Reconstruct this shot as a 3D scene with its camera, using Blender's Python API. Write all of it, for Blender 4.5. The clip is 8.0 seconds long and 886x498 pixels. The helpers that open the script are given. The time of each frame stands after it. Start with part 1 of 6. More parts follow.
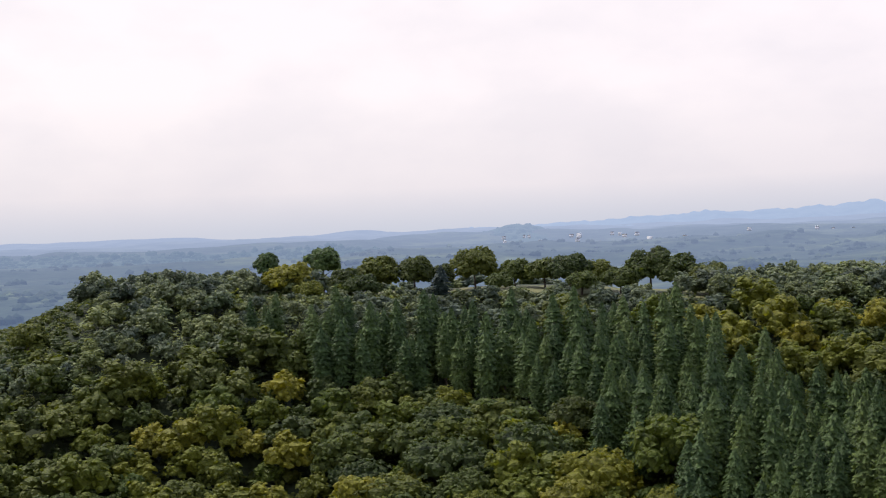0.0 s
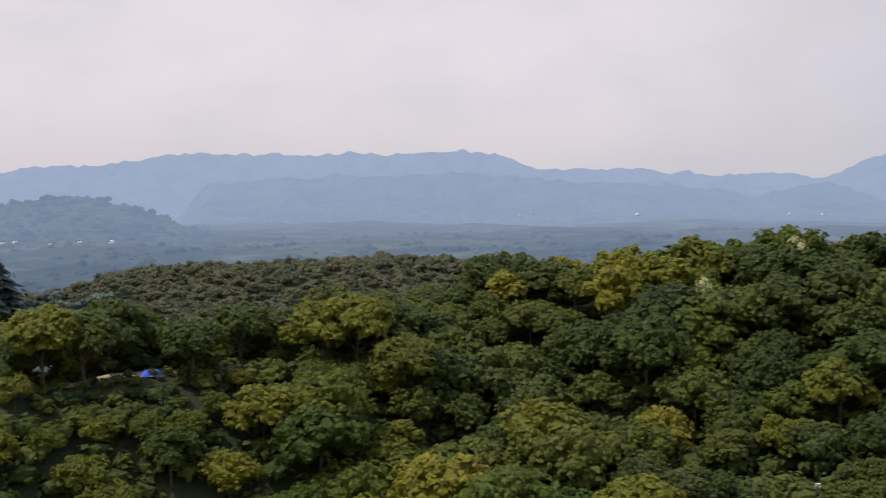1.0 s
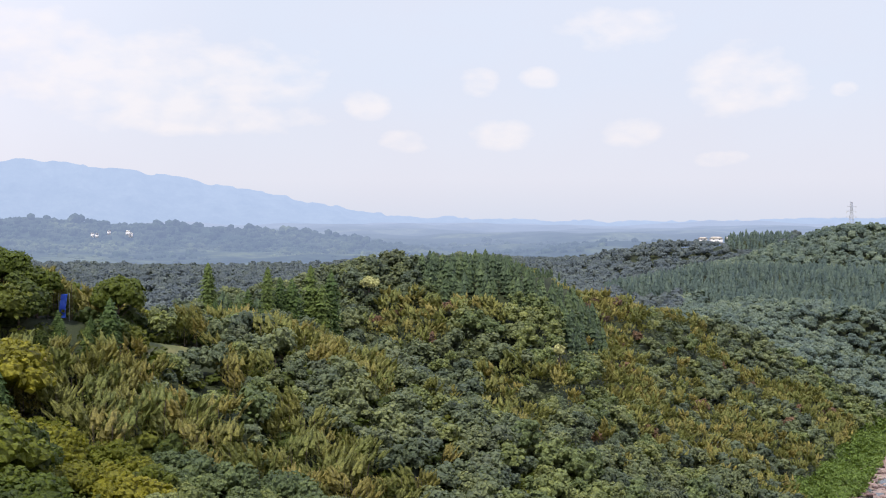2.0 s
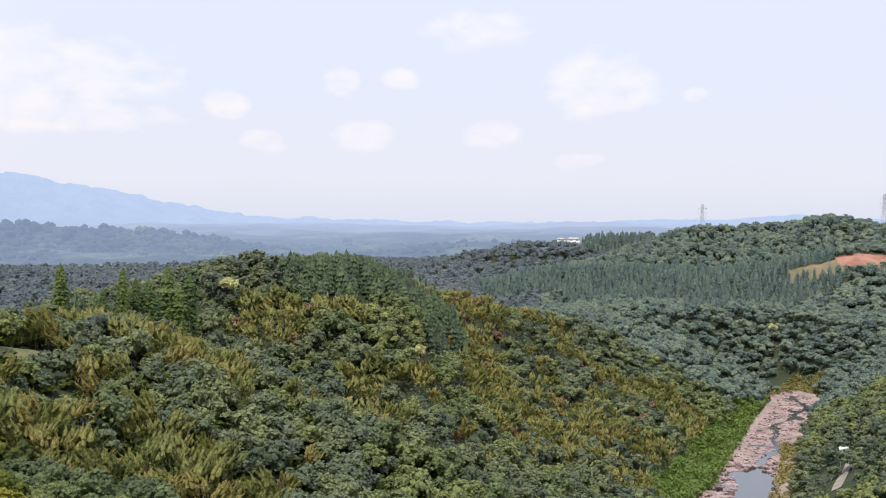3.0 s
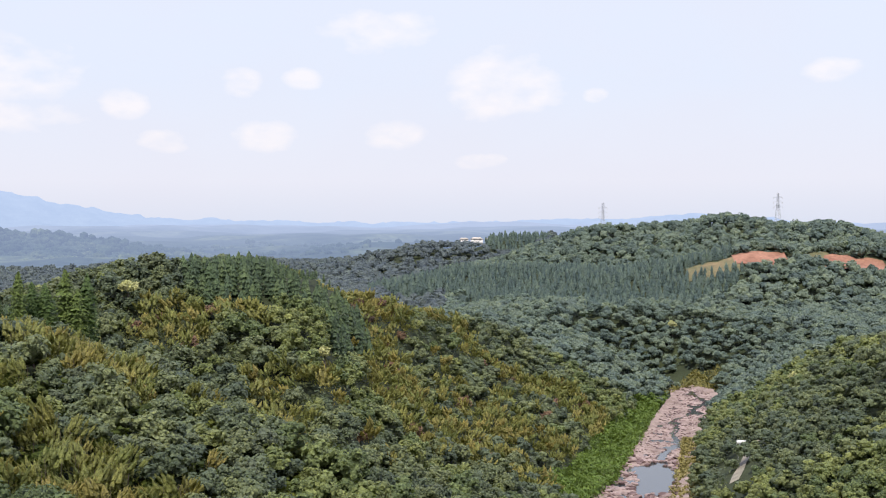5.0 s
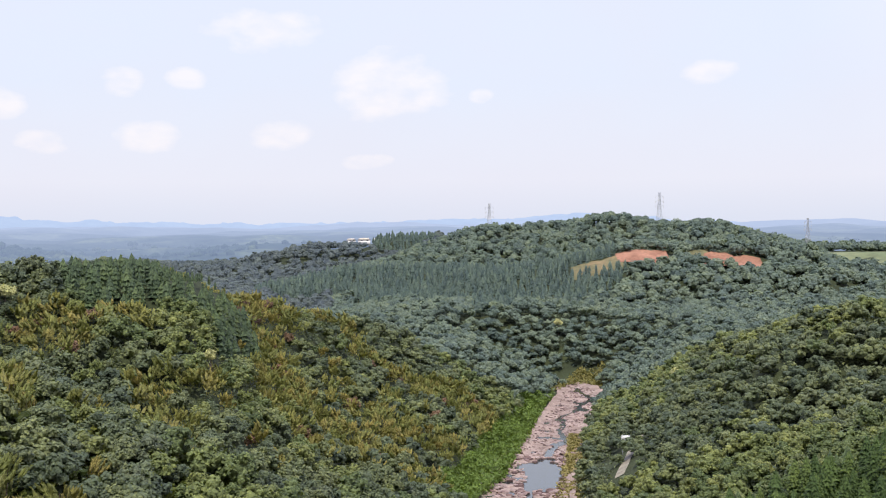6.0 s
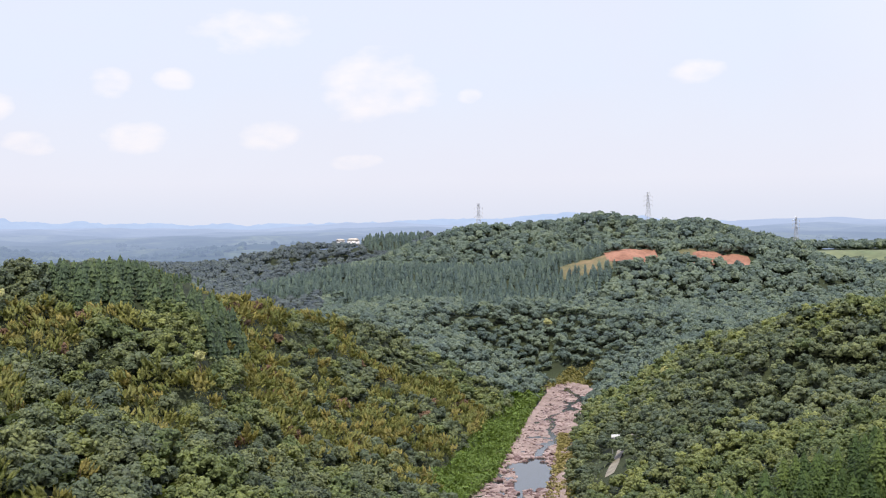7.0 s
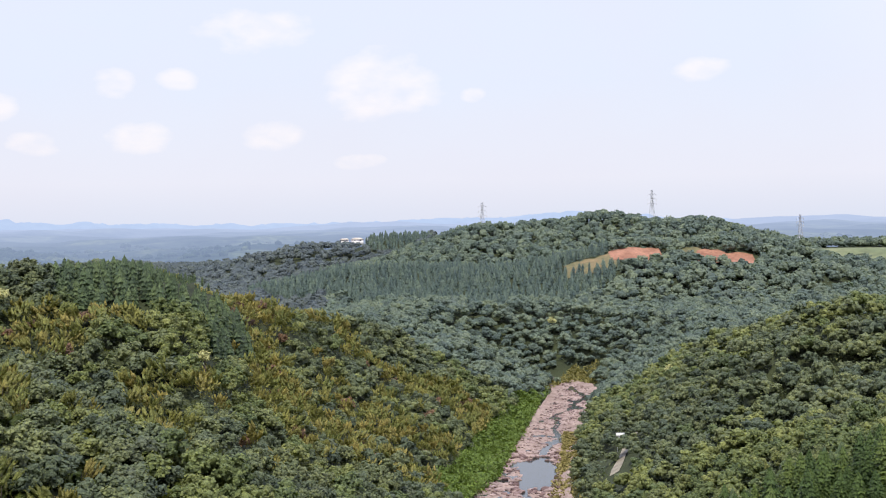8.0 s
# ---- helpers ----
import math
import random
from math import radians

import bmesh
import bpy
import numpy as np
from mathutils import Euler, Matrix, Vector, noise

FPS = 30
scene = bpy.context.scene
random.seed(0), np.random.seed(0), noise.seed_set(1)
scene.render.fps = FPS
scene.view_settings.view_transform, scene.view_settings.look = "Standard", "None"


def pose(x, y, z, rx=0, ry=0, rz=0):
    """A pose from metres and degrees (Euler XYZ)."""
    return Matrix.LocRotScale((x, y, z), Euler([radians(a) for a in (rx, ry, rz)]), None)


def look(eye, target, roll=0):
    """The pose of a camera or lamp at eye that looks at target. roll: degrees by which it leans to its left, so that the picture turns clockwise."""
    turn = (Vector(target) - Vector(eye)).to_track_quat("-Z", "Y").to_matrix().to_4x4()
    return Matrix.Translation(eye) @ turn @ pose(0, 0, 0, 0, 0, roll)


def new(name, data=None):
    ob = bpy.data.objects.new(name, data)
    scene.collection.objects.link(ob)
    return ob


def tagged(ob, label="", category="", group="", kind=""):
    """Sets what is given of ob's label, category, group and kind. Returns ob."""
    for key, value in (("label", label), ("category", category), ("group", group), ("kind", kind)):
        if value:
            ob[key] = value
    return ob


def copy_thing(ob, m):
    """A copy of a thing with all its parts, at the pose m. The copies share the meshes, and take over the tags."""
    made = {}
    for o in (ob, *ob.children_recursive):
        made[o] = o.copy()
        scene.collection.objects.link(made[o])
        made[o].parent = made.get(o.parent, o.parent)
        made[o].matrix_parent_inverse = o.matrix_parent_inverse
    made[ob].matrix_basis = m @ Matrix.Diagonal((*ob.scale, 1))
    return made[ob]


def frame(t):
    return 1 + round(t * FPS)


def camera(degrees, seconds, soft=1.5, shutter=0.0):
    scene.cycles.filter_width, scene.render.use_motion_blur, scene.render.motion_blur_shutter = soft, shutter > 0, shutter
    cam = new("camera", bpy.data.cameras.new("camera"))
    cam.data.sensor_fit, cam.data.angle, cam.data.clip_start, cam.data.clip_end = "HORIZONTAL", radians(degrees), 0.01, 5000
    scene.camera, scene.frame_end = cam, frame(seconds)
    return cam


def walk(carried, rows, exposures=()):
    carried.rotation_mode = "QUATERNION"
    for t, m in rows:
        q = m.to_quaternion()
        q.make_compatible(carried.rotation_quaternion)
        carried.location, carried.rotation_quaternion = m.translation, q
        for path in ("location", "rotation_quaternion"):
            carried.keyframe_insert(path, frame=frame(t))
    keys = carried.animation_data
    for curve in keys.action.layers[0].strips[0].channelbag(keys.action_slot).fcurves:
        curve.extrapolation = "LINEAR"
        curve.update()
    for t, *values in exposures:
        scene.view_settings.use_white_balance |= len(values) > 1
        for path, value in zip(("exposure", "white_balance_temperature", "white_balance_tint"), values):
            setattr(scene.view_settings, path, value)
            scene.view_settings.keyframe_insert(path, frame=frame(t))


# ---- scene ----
EYE = 92.0                       # the camera hovers this high over the river bed
cam = camera(40.0, 8.0, 1.1, 0.03)
PATH = [
    (0.0, pose(0, 0, EYE, 88.99, 2.17, -0.00)),
    (0.3, pose(0, 0, EYE, 88.74, 1.42, -12.39)),
    (0.5, pose(0, 0, EYE, 88.56, 1.03, -24.74)),
    (0.6, pose(0, 0, EYE, 88.52, 0.82, -31.31)),
    (0.8, pose(0, 0, EYE, 88.46, 0.67, -48.01)),
    (0.9, pose(0, 0, EYE, 88.47, 0.37, -58.20)),
    (1.0, pose(0, 0, EYE, 88.44, 0.42, -67.90)),
    (1.2, pose(0, 0, EYE, 88.53, 0.09, -84.87)),
    (1.5, pose(0, 0, EYE, 88.64, 0.47, -104.69)),
    (1.7, pose(0, 0, EYE, 88.67, 0.18, -112.38)),
    (2.8, pose(0, 0, EYE, 88.65, -0.13, -120.17)),
    (3.0, pose(0, 0, EYE, 88.68, -0.17, -122.98)),
    (3.5, pose(0, 0, EYE, 88.69, -0.10, -126.79)),
    (4.0, pose(0, 0, EYE, 88.70, 0.05, -127.31)),
    (5.5, pose(0, 0, EYE, 88.69, 0.40, -127.97)),
    (6.0, pose(0, 0, EYE, 88.69, 0.49, -132.82)),
    (6.5, pose(0, 0, EYE, 88.69, 0.63, -133.46)),
    (7.0, pose(0, 0, EYE, 88.69, 0.72, -133.33)),
    (7.5, pose(0, 0, EYE, 88.67, 0.84, -133.22)),
    (8.0, pose(0, 0, EYE, 88.65, 0.95, -133.15)),
]
walk(cam, PATH, [(0.0, 0.13), (0.3, 0.03), (0.6, -0.18), (1.0, -0.22), (1.25, -0.05), (1.5, 0.16), (2.8, 0.44), (8.0, 0.46)])

# ---------------------------------------------------------------- world and sun
SUN_AZ, SUN_EL = 42.0, 60.0      # degrees anticlockwise from +y, and above the horizon

GLOW_AZ = 52.0                   # the palest part of the haze


def at(az, d, z=0.0):
    """A place by its bearing (degrees anticlockwise from +y) and distance from the middle of the valley."""
    a = radians(az)
    return Vector((-math.sin(a) * d, math.cos(a) * d, z))


# bearing, height, half width, half height of each cloud, in degrees
CLOUDS = [
    (-124.5, 8.9, 2.6, 0.8), (-130.3, 6.3, 2.7, 1.3), (-118.2, 6.4, 1.0, 0.55), (-119.3, 4.0, 1.5, 0.6),
    (-125.3, 4.1, 1.6, 0.55), (-114.6, 3.7, 1.2, 0.45), (-112.8, 5.4, 1.1, 0.65), (-129.2, 2.8, 1.2, 0.35),
    (-134.7, 5.8, 0.6, 0.3), (-145.2, 6.7, 1.3, 0.45), (-103.2, 6.6, 7.5, 1.6), (-97.5, 8.4, 2.8, 0.9),
    (-105.5, 4.7, 5.5, 0.7), (-87.0, 9.0, 5.0, 1.3), (-92.0, 5.5, 4.0, 0.8), (-121.0, 6.6, 1.0, 0.4),
]


def make_world():
    world = bpy.data.worlds.new("sky")
    scene.world = world
    world.use_nodes = True
    nt = world.node_tree
    nt.nodes.clear()
    N, L = nt.nodes.new, nt.links.new

    def math_node(op, a, b=None, clamp=False):
        n = N("ShaderNodeMath")
        n.operation, n.use_clamp = op, clamp
        for i, v in enumerate((a, b)):
            if v is None:
                continue
            if isinstance(v, (int, float)):
                n.inputs[i].default_value = v
            else:
                L(v, n.inputs[i])
        return n.outputs[0]

    def dot(vec, d):
        n = N("ShaderNodeVectorMath")
        n.operation = "DOT_PRODUCT"
        L(vec, n.inputs[0])
        n.inputs[1].default_value = d
        return n.outputs["Value"]

    def mix(fac, a, b):
        n = N("ShaderNodeMix")
        n.data_type = "RGBA"
        L(fac, n.inputs["Factor"])
        for key, v in ((6, a), (7, b)):
            if isinstance(v, tuple):
                n.inputs[key].default_value = (*v, 1)
            else:
                L(v, n.inputs[key])
        return n.outputs[2]

    way = N("ShaderNodeTexCoord").outputs["Generated"]
    sky = N("ShaderNodeTexSky")
    sky.sky_type, sky.sun_disc = "NISHITA", False
    sky.sun_elevation, sky.sun_rotation = radians(SUN_EL), radians(-SUN_AZ)
    sky.air_density, sky.dust_density = 1.2, 4.0
    clear = N("ShaderNodeBackground")
    L(sky.outputs[0], clear.inputs[0])
    clear.inputs[1].default_value = 0.1

    # high thin haze: palest round the sun's side, bluer away from it
    sunward = at(GLOW_AZ, 1.0)
    side = math_node("MULTIPLY_ADD", dot(way, sunward), 0.5)
    nt.nodes[-1].inputs[2].default_value = 0.5
    ramp = N("ShaderNodeValToRGB")
    L(side, ramp.inputs[0])
    e = ramp.color_ramp.elements
    e[0].position, e[0].color = 0.04, SKY_AWAY
    e[1].position, e[1].color = 0.95, SKY_SUN
    m = ramp.color_ramp.elements.new(0.2)
    m.color = SKY_MID
    # a greyer band at the horizon
    up = dot(way, (0, 0, 1))
    low = math_node("SUBTRACT", 1.0, math_node("MULTIPLY", up, 9.0), True)
    veil = mix(math_node("MULTIPLY", low, 0.75), ramp.outputs[0], SKY_LOW)
    high = math_node("MULTIPLY", math_node("SUBTRACT", up, 0.2), 2.0, True)
    veil = mix(high, veil, SKY_ZENITH)
    thin = math_node("SUBTRACT", 1.0, math_node("MULTIPLY", up, 30.0), True)
    veil = mix(math_node("MULTIPLY", thin, 0.7), veil, SKY_BRINK)
    # ragged drifting cloud
    wisps = N("ShaderNodeTexNoise")
    stretch = N("ShaderNodeMapping")
    stretch.inputs["Scale"].default_value = (4.0, 4.0, 8.0)
    L(way, stretch.inputs[0])
    L(stretch.outputs[0], wisps.inputs["Vector"])
    wisps.inputs["Scale"].default_value, wisps.inputs["Detail"].default_value = 2.2, 6
    ragged = N("ShaderNodeTexNoise")
    L(stretch.outputs[0], ragged.inputs["Vector"])
    ragged.inputs["Scale"].default_value, ragged.inputs["Detail"].default_value = 9.0, 6
    total = None
    for az, el, w, h in CLOUDS:
        c = (at(az, math.cos(radians(el))) + Vector((0, 0, math.sin(radians(el))))).normalized()
        right = Vector((c.y, -c.x, 0)).normalized()
        above = right.cross(c)
        a = math_node("MULTIPLY", dot(way, right), 1 / math.sin(radians(w)))
        b = math_node("MULTIPLY", dot(way, above - c * (above.dot(c))), 1 / math.sin(radians(h * 1.25)))
        r2 = math_node("ADD", math_node("MULTIPLY", a, a), math_node("MULTIPLY", b, b))
        front = math_node("GREATER_THAN", dot(way, c), 0.5)
        blob = math_node("MULTIPLY", math_node("SUBTRACT", 1.4, r2, True), front)
        total = blob if total is None else math_node("MAXIMUM", total, blob)
    fray = math_node("MULTIPLY", math_node("SUBTRACT", ragged.outputs[0], 0.55), 2.4)
    edge = math_node("ADD", total, fray)
    puffs = math_node("MULTIPLY", math_node("SUBTRACT", edge, 0.2, True), math_node("GREATER_THAN", total, 0.001))
    puffs = math_node("MULTIPLY", puffs, CLOUD_AMOUNT, True)
    broad = N("ShaderNodeMapRange")
    L(wisps.outputs[0], broad.inputs[0])
    broad.inputs[1].default_value, broad.inputs[2].default_value = 0.42, 0.68
    grey = mix(math_node("MULTIPLY", broad.outputs[0], 0.24), veil, SKY_GREY)
    clouded = mix(puffs, grey, CLOUD_WHITE)
    haze = N("ShaderNodeBackground")
    L(clouded, haze.inputs[0])
    haze.inputs[1].default_value = SKY_STRENGTH
    both = N("ShaderNodeMixShader")
    both.inputs[0].default_value = 0.9
    L(clear.outputs[0], both.inputs[1])
    L(haze.outputs[0], both.inputs[2])
    L(both.outputs[0], N("ShaderNodeOutputWorld").inputs[0])


SKY_SUN = (1.20, 1.10, 1.13, 1)
SKY_MID = (1.18, 1.08, 1.17, 1)
SKY_AWAY = (0.735, 0.785, 0.925, 1)
SKY_LOW = (0.84, 0.81, 0.88)
SKY_ZENITH = (1.0, 1.12, 1.80)
SKY_BRINK = (0.66, 0.72, 0.86)
SKY_GREY = (0.76, 0.75, 0.86)
CLOUD_WHITE = (1.04, 0.95, 0.93)
CLOUD_AMOUNT, SKY_STRENGTH = 0.5, 0.84
make_world()

sun_data = bpy.data.lights.new("sun", "SUN")
sun_data.energy, sun_data.angle, sun_data.color = 3.8, radians(2.5), (1.0, 0.93, 0.82)
sun = new("sun", sun_data)
sun.matrix_world = look(at(SUN_AZ, 400, 700), (0, 0, 0))

# ---------------------------------------------------------------- materials


def material(name, roughness=0.8, metallic=0.0):
    m = bpy.data.materials.new(name)
    m.use_nodes = True
    b = m.node_tree.nodes["Principled BSDF"]
    b.inputs["Roughness"].default_value = roughness
    b.inputs["Metallic"].default_value = metallic
    b.inputs["Specular IOR Level"].default_value = 0.3
    return m, m.node_tree, b


def ramp_node(nt, fac, stops):
    n = nt.nodes.new("ShaderNodeValToRGB")
    e = n.color_ramp.elements
    while len(e) < len(stops):
        e.new(0.5)
    for i, (p, c) in enumerate(stops):
        e[i].position, e[i].color = p, (*c, 1)
    nt.links.new(fac, n.inputs[0])
    return n.outputs[0]


def noise_node(nt, scale, detail=4.0, rough=0.55, stretch=(1, 1, 1), coords="Object"):
    c = nt.nodes.new("ShaderNodeTexCoord")
    m = nt.nodes.new("ShaderNodeMapping")
    m.inputs["Scale"].default_value = stretch
    n = nt.nodes.new("ShaderNodeTexNoise")
    n.inputs["Scale"].default_value, n.inputs["Detail"].default_value = scale, detail
    n.inputs["Roughness"].default_value = rough
    nt.links.new(c.outputs[coords], m.inputs[0])
    nt.links.new(m.outputs[0], n.inputs["Vector"])
    return n.outputs[0]


def blend(nt, a, b, fac, mode="MIX"):
    n = nt.nodes.new("ShaderNodeMix")
    n.data_type, n.blend_type = "RGBA", mode
    for key, v in (("Factor", fac), (6, a), (7, b)):
        if isinstance(v, (int, float)):
            n.inputs[key].default_value = v
        elif isinstance(v, tuple):
            n.inputs[key].default_value = (*v, 1)
        else:
            nt.links.new(v, n.inputs[key])
    return n.outputs[2]


def bump(nt, b, height, strength, distance):
    n = nt.nodes.new("ShaderNodeBump")
    n.inputs["Strength"].default_value, n.inputs["Distance"].default_value = strength, distance
    nt.links.new(height, n.inputs["Height"])
    nt.links.new(n.outputs[0], b.inputs["Normal"])


def two_scale(name, dark, light, scale, fine, roughness=0.85, metallic=0.0, depth=0.05, coords="Object"):
    """A surface with broad stains and fine grain between two colours."""
    m, nt, b = material(name, roughness, metallic)
    broad, grain = noise_node(nt, scale, coords=coords), noise_node(nt, fine, coords=coords)
    c = ramp_node(nt, broad, [(0.3, dark), (0.7, light)])
    c = blend(nt, c, ramp_node(nt, grain, [(0.3, (0.62, 0.62, 0.62)), (0.7, (1.2, 1.2, 1.2))]), 0.8, "MULTIPLY")
    nt.links.new(c, b.inputs["Base Color"])
    bump(nt, b, grain, 0.5, depth)
    return m


def foliage(name, stops, gloss=0.55, through_light=0.38, vary=0.2):
    """Leaves: the tree sets the tone, each tuft varies it."""
    m, nt, b = material(name, gloss)
    b.inputs["Specular IOR Level"].default_value = 0.2
    L = nt.links.new
    tone = nt.nodes.new("ShaderNodeAttribute")
    tone.attribute_name = "tone"
    info = nt.nodes.new("ShaderNodeObjectInfo")
    add = nt.nodes.new("ShaderNodeMath")
    add.operation = "ADD"
    L(tone.outputs["Fac"], add.inputs[0])
    L(info.outputs["Random"], add.inputs[1])
    wrap = nt.nodes.new("ShaderNodeMath")
    wrap.operation = "FRACT"
    L(add.outputs[0], wrap.inputs[0])
    c = ramp_node(nt, wrap.outputs[0], stops)
    geo = nt.nodes.new("ShaderNodeNewGeometry")
    tuft = ramp_node(nt, geo.outputs["Random Per Island"], [(0.0, (1 - vary, 1 - vary * 0.9, 1 - vary)), (0.5, (1.0, 1.0, 1.0)), (1.0, (1 + vary, 1 + vary * 0.85, 1 + vary * 0.25))])
    c = blend(nt, c, tuft, 1.0, "MULTIPLY")
    grain = ramp_node(nt, noise_node(nt, 2.2, 3), [(0.3, (0.45, 0.47, 0.47)), (0.7, (1.45, 1.4, 1.28))])
    c = blend(nt, c, grain, 0.85, "MULTIPLY")
    bump(nt, b, noise_node(nt, 1.5, 3, 0.6), 0.9, 0.55)
    L(c, b.inputs["Base Color"])
    t = nt.nodes.new("ShaderNodeBsdfTranslucent")
    warm = blend(nt, c, (1.25, 1.25, 0.5), 1.0, "MULTIPLY")
    L(warm, t.inputs[0])
    s = nt.nodes.new("ShaderNodeMixShader")
    s.inputs[0].default_value = through_light
    L(b.outputs[0], s.inputs[1])
    L(t.outputs[0], s.inputs[2])
    L(s.outputs[0], nt.nodes["Material Output"].inputs[0])
    return m


LEAF = foliage("broad leaves", [(0.00, (0.060, 0.088, 0.014)), (0.25, (0.094, 0.122, 0.016)), (0.50, (0.135, 0.150, 0.018)), (0.70, (0.185, 0.184, 0.020)), (0.85, (0.220, 0.205, 0.024)), (1.00, (0.082, 0.108, 0.016))])
LEAF_DARK = foliage("evergreen oak leaves", [(0.00, (0.046, 0.068, 0.018)), (0.40, (0.074, 0.098, 0.020)), (0.80, (0.116, 0.132, 0.022)), (1.00, (0.060, 0.080, 0.022))])
# hill leaves carry painted haze: paler and bluer than the near leaves
HAZED_HILL_LEAF = foliage("hazed hill leaves", [(0.00, (0.087, 0.120, 0.057)), (0.30, (0.123, 0.160, 0.066)), (0.55, (0.160, 0.190, 0.071)), (0.80, (0.180, 0.206, 0.078)), (1.00, (0.119, 0.145, 0.066))], 0.55, 0.32, 0.3)
HAZED_HILL_DARK = foliage("hazed hill oak leaves", [(0.00, (0.075, 0.101, 0.071)), (0.40, (0.111, 0.140, 0.081)), (0.80, (0.153, 0.180, 0.087)), (1.00, (0.093, 0.115, 0.077))], 0.55, 0.32, 0.3)
LEAF_BRIGHT = foliage("fresh camphor leaves", [(0.0, (0.130, 0.190, 0.020)), (0.5, (0.175, 0.225, 0.024)), (1.0, (0.145, 0.190, 0.026))], 0.5, 0.5)
# bluer than the near needles, a haze tint put into the colour
HAZED_HILL_NEEDLE = foliage("hazed hill cedar needles", [(0.00, (0.051, 0.079, 0.046)), (0.50, (0.066, 0.101, 0.051)), (1.00, (0.084, 0.119, 0.055))], 0.6, 0.15, 0.25)
NEEDLE = foliage("cedar needles", [(0.00, (0.048, 0.082, 0.026)), (0.50, (0.066, 0.106, 0.030)), (1.00, (0.090, 0.128, 0.034))], 0.6, 0.2, 0.25)
BAMBOO = foliage("bamboo leaves", [(0.00, (0.214, 0.217, 0.069)), (0.30, (0.172, 0.196, 0.063)), (0.55, (0.266, 0.232, 0.077)), (0.80, (0.224, 0.221, 0.071)), (1.00, (0.157, 0.185, 0.060))], 0.6, 0.4, 0.16)
RUSSET = foliage("withered brown leaves", [(0.0, (0.12, 0.085, 0.055)), (1.0, (0.18, 0.11, 0.07))], 0.7, 0.15)
FLOWER = foliage("pale yellow blossom", [(0.00, (0.34, 0.35, 0.16)), (1.00, (0.42, 0.42, 0.21))], 0.6, 0.2)
REED = foliage("reeds", [(0.0, (0.114, 0.174, 0.041)), (0.5, (0.156, 0.216, 0.048)), (1.0, (0.198, 0.234, 0.060))], 0.6, 0.3)
# far foliage: distance haze painted into the leaf colours as blue-grey
HAZED_FAR_LEAF = foliage("far woodland", [(0.00, (0.086, 0.122, 0.114)), (0.40, (0.116, 0.158, 0.133)), (0.75, (0.156, 0.198, 0.145)), (1.00, (0.101, 0.137, 0.125))], 0.7, 0.3)
HAZED_FAR_NEEDLE = foliage("haze-tinted far cedars", [(0.00, (0.070, 0.106, 0.104)), (0.50, (0.090, 0.131, 0.117)), (1.00, (0.109, 0.151, 0.126))], 0.7, 0.2)
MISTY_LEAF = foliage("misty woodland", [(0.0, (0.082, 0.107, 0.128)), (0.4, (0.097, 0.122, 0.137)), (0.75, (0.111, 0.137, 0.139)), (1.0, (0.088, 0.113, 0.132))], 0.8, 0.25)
# brown of its own, paled and blued a little for haze
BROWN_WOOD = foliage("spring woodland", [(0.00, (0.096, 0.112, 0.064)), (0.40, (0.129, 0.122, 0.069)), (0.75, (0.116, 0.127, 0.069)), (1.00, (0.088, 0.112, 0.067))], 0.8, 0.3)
BARK = two_scale("bark", (0.05, 0.038, 0.028), (0.13, 0.10, 0.075), 0.8, 9.0)
# leaf litter, its colour darkened to stand in for the trees' shade
SHADED_FLOOR = two_scale("woodland floor", (0.018, 0.025, 0.010), (0.040, 0.050, 0.017), 0.05, 1.6, 0.95, 0.0, 0.3)
GRASS = two_scale("cut grass", (0.07, 0.085, 0.028), (0.15, 0.14, 0.055), 0.12, 2.2, 0.9, 0.0, 0.03)
SOIL = two_scale("bare red soil", (0.24, 0.09, 0.05), (0.38, 0.19, 0.115), 0.05, 0.5, 0.95, 0.0, 0.1)
TRACK = two_scale("pale earth track", (0.26, 0.215, 0.14), (0.40, 0.335, 0.22), 0.3, 3.0, 0.9, 0.0, 0.03)

# ---------------------------------------------------------------- the lie of the land
# the river's course: bearing, distance, half width of its bed
RIVER = [(-150, 150, 15), (-141, 240, 15), (-137.5, 320, 15), (-136.3, 400, 15), (-137.1, 450, 12.5), (-137.8, 505, 9.5), (-138.6, 570, 9), (-139.3, 640, 9.5), (-139.0, 668, 8), (-137.0, 690, 8)]

# each ridge: bearing, distance, height of its two ends, half width of the flat top, fall per metre beside it
CASTLE = [
    (15.0, 322, 73, 13, 318, 75.5, 8, 0.8),
    (13, 318, 75.5, -3, 318, 75, 22, 0.48),
    (-3, 318, 75, -20, 288, 73, 14, 0.36),
    (26, 300, 57, 18, 290, 58, 14, 0.55),
    (-27.6, 221, 75.2, -30, 210, 75.2, 20, 3.0),
    (-30, 210, 75.2, -36, 203, 75.2, 25, 3.0),
    (-36, 203, 75.2, -39.5, 200, 75.2, 22, 3.0),
    (-27, 186, 68.0, -30, 172, 68.5, 3.6, 0.95),
    (-30, 172, 68.5, -46, 170, 68.5, 3.6, 0.95),
    (-46, 170.5, 68.5, -54, 180, 68.8, 2.8, 0.9),
    (-54, 180, 68.8, -64, 192, 69.0, 3.2, 0.8),
]
WOODED = [
    (-64, 205, 68, -73, 226, 75, 8, 0.62),
    (-73, 226, 75, -87, 226, 79, 10, 0.66),
    (-87, 226, 79, -97, 232, 74, 9, 0.66),
    (-97, 232, 74, -104, 250, 66, 8, 0.5),
    (-104, 250, 66, -108, 320, 64, 8, 0.4),
    (-76, 165, 56, -93, 166, 57, 6, 0.4),
    (-93, 166, 57, -107, 190, 46, 8, 0.35),
]
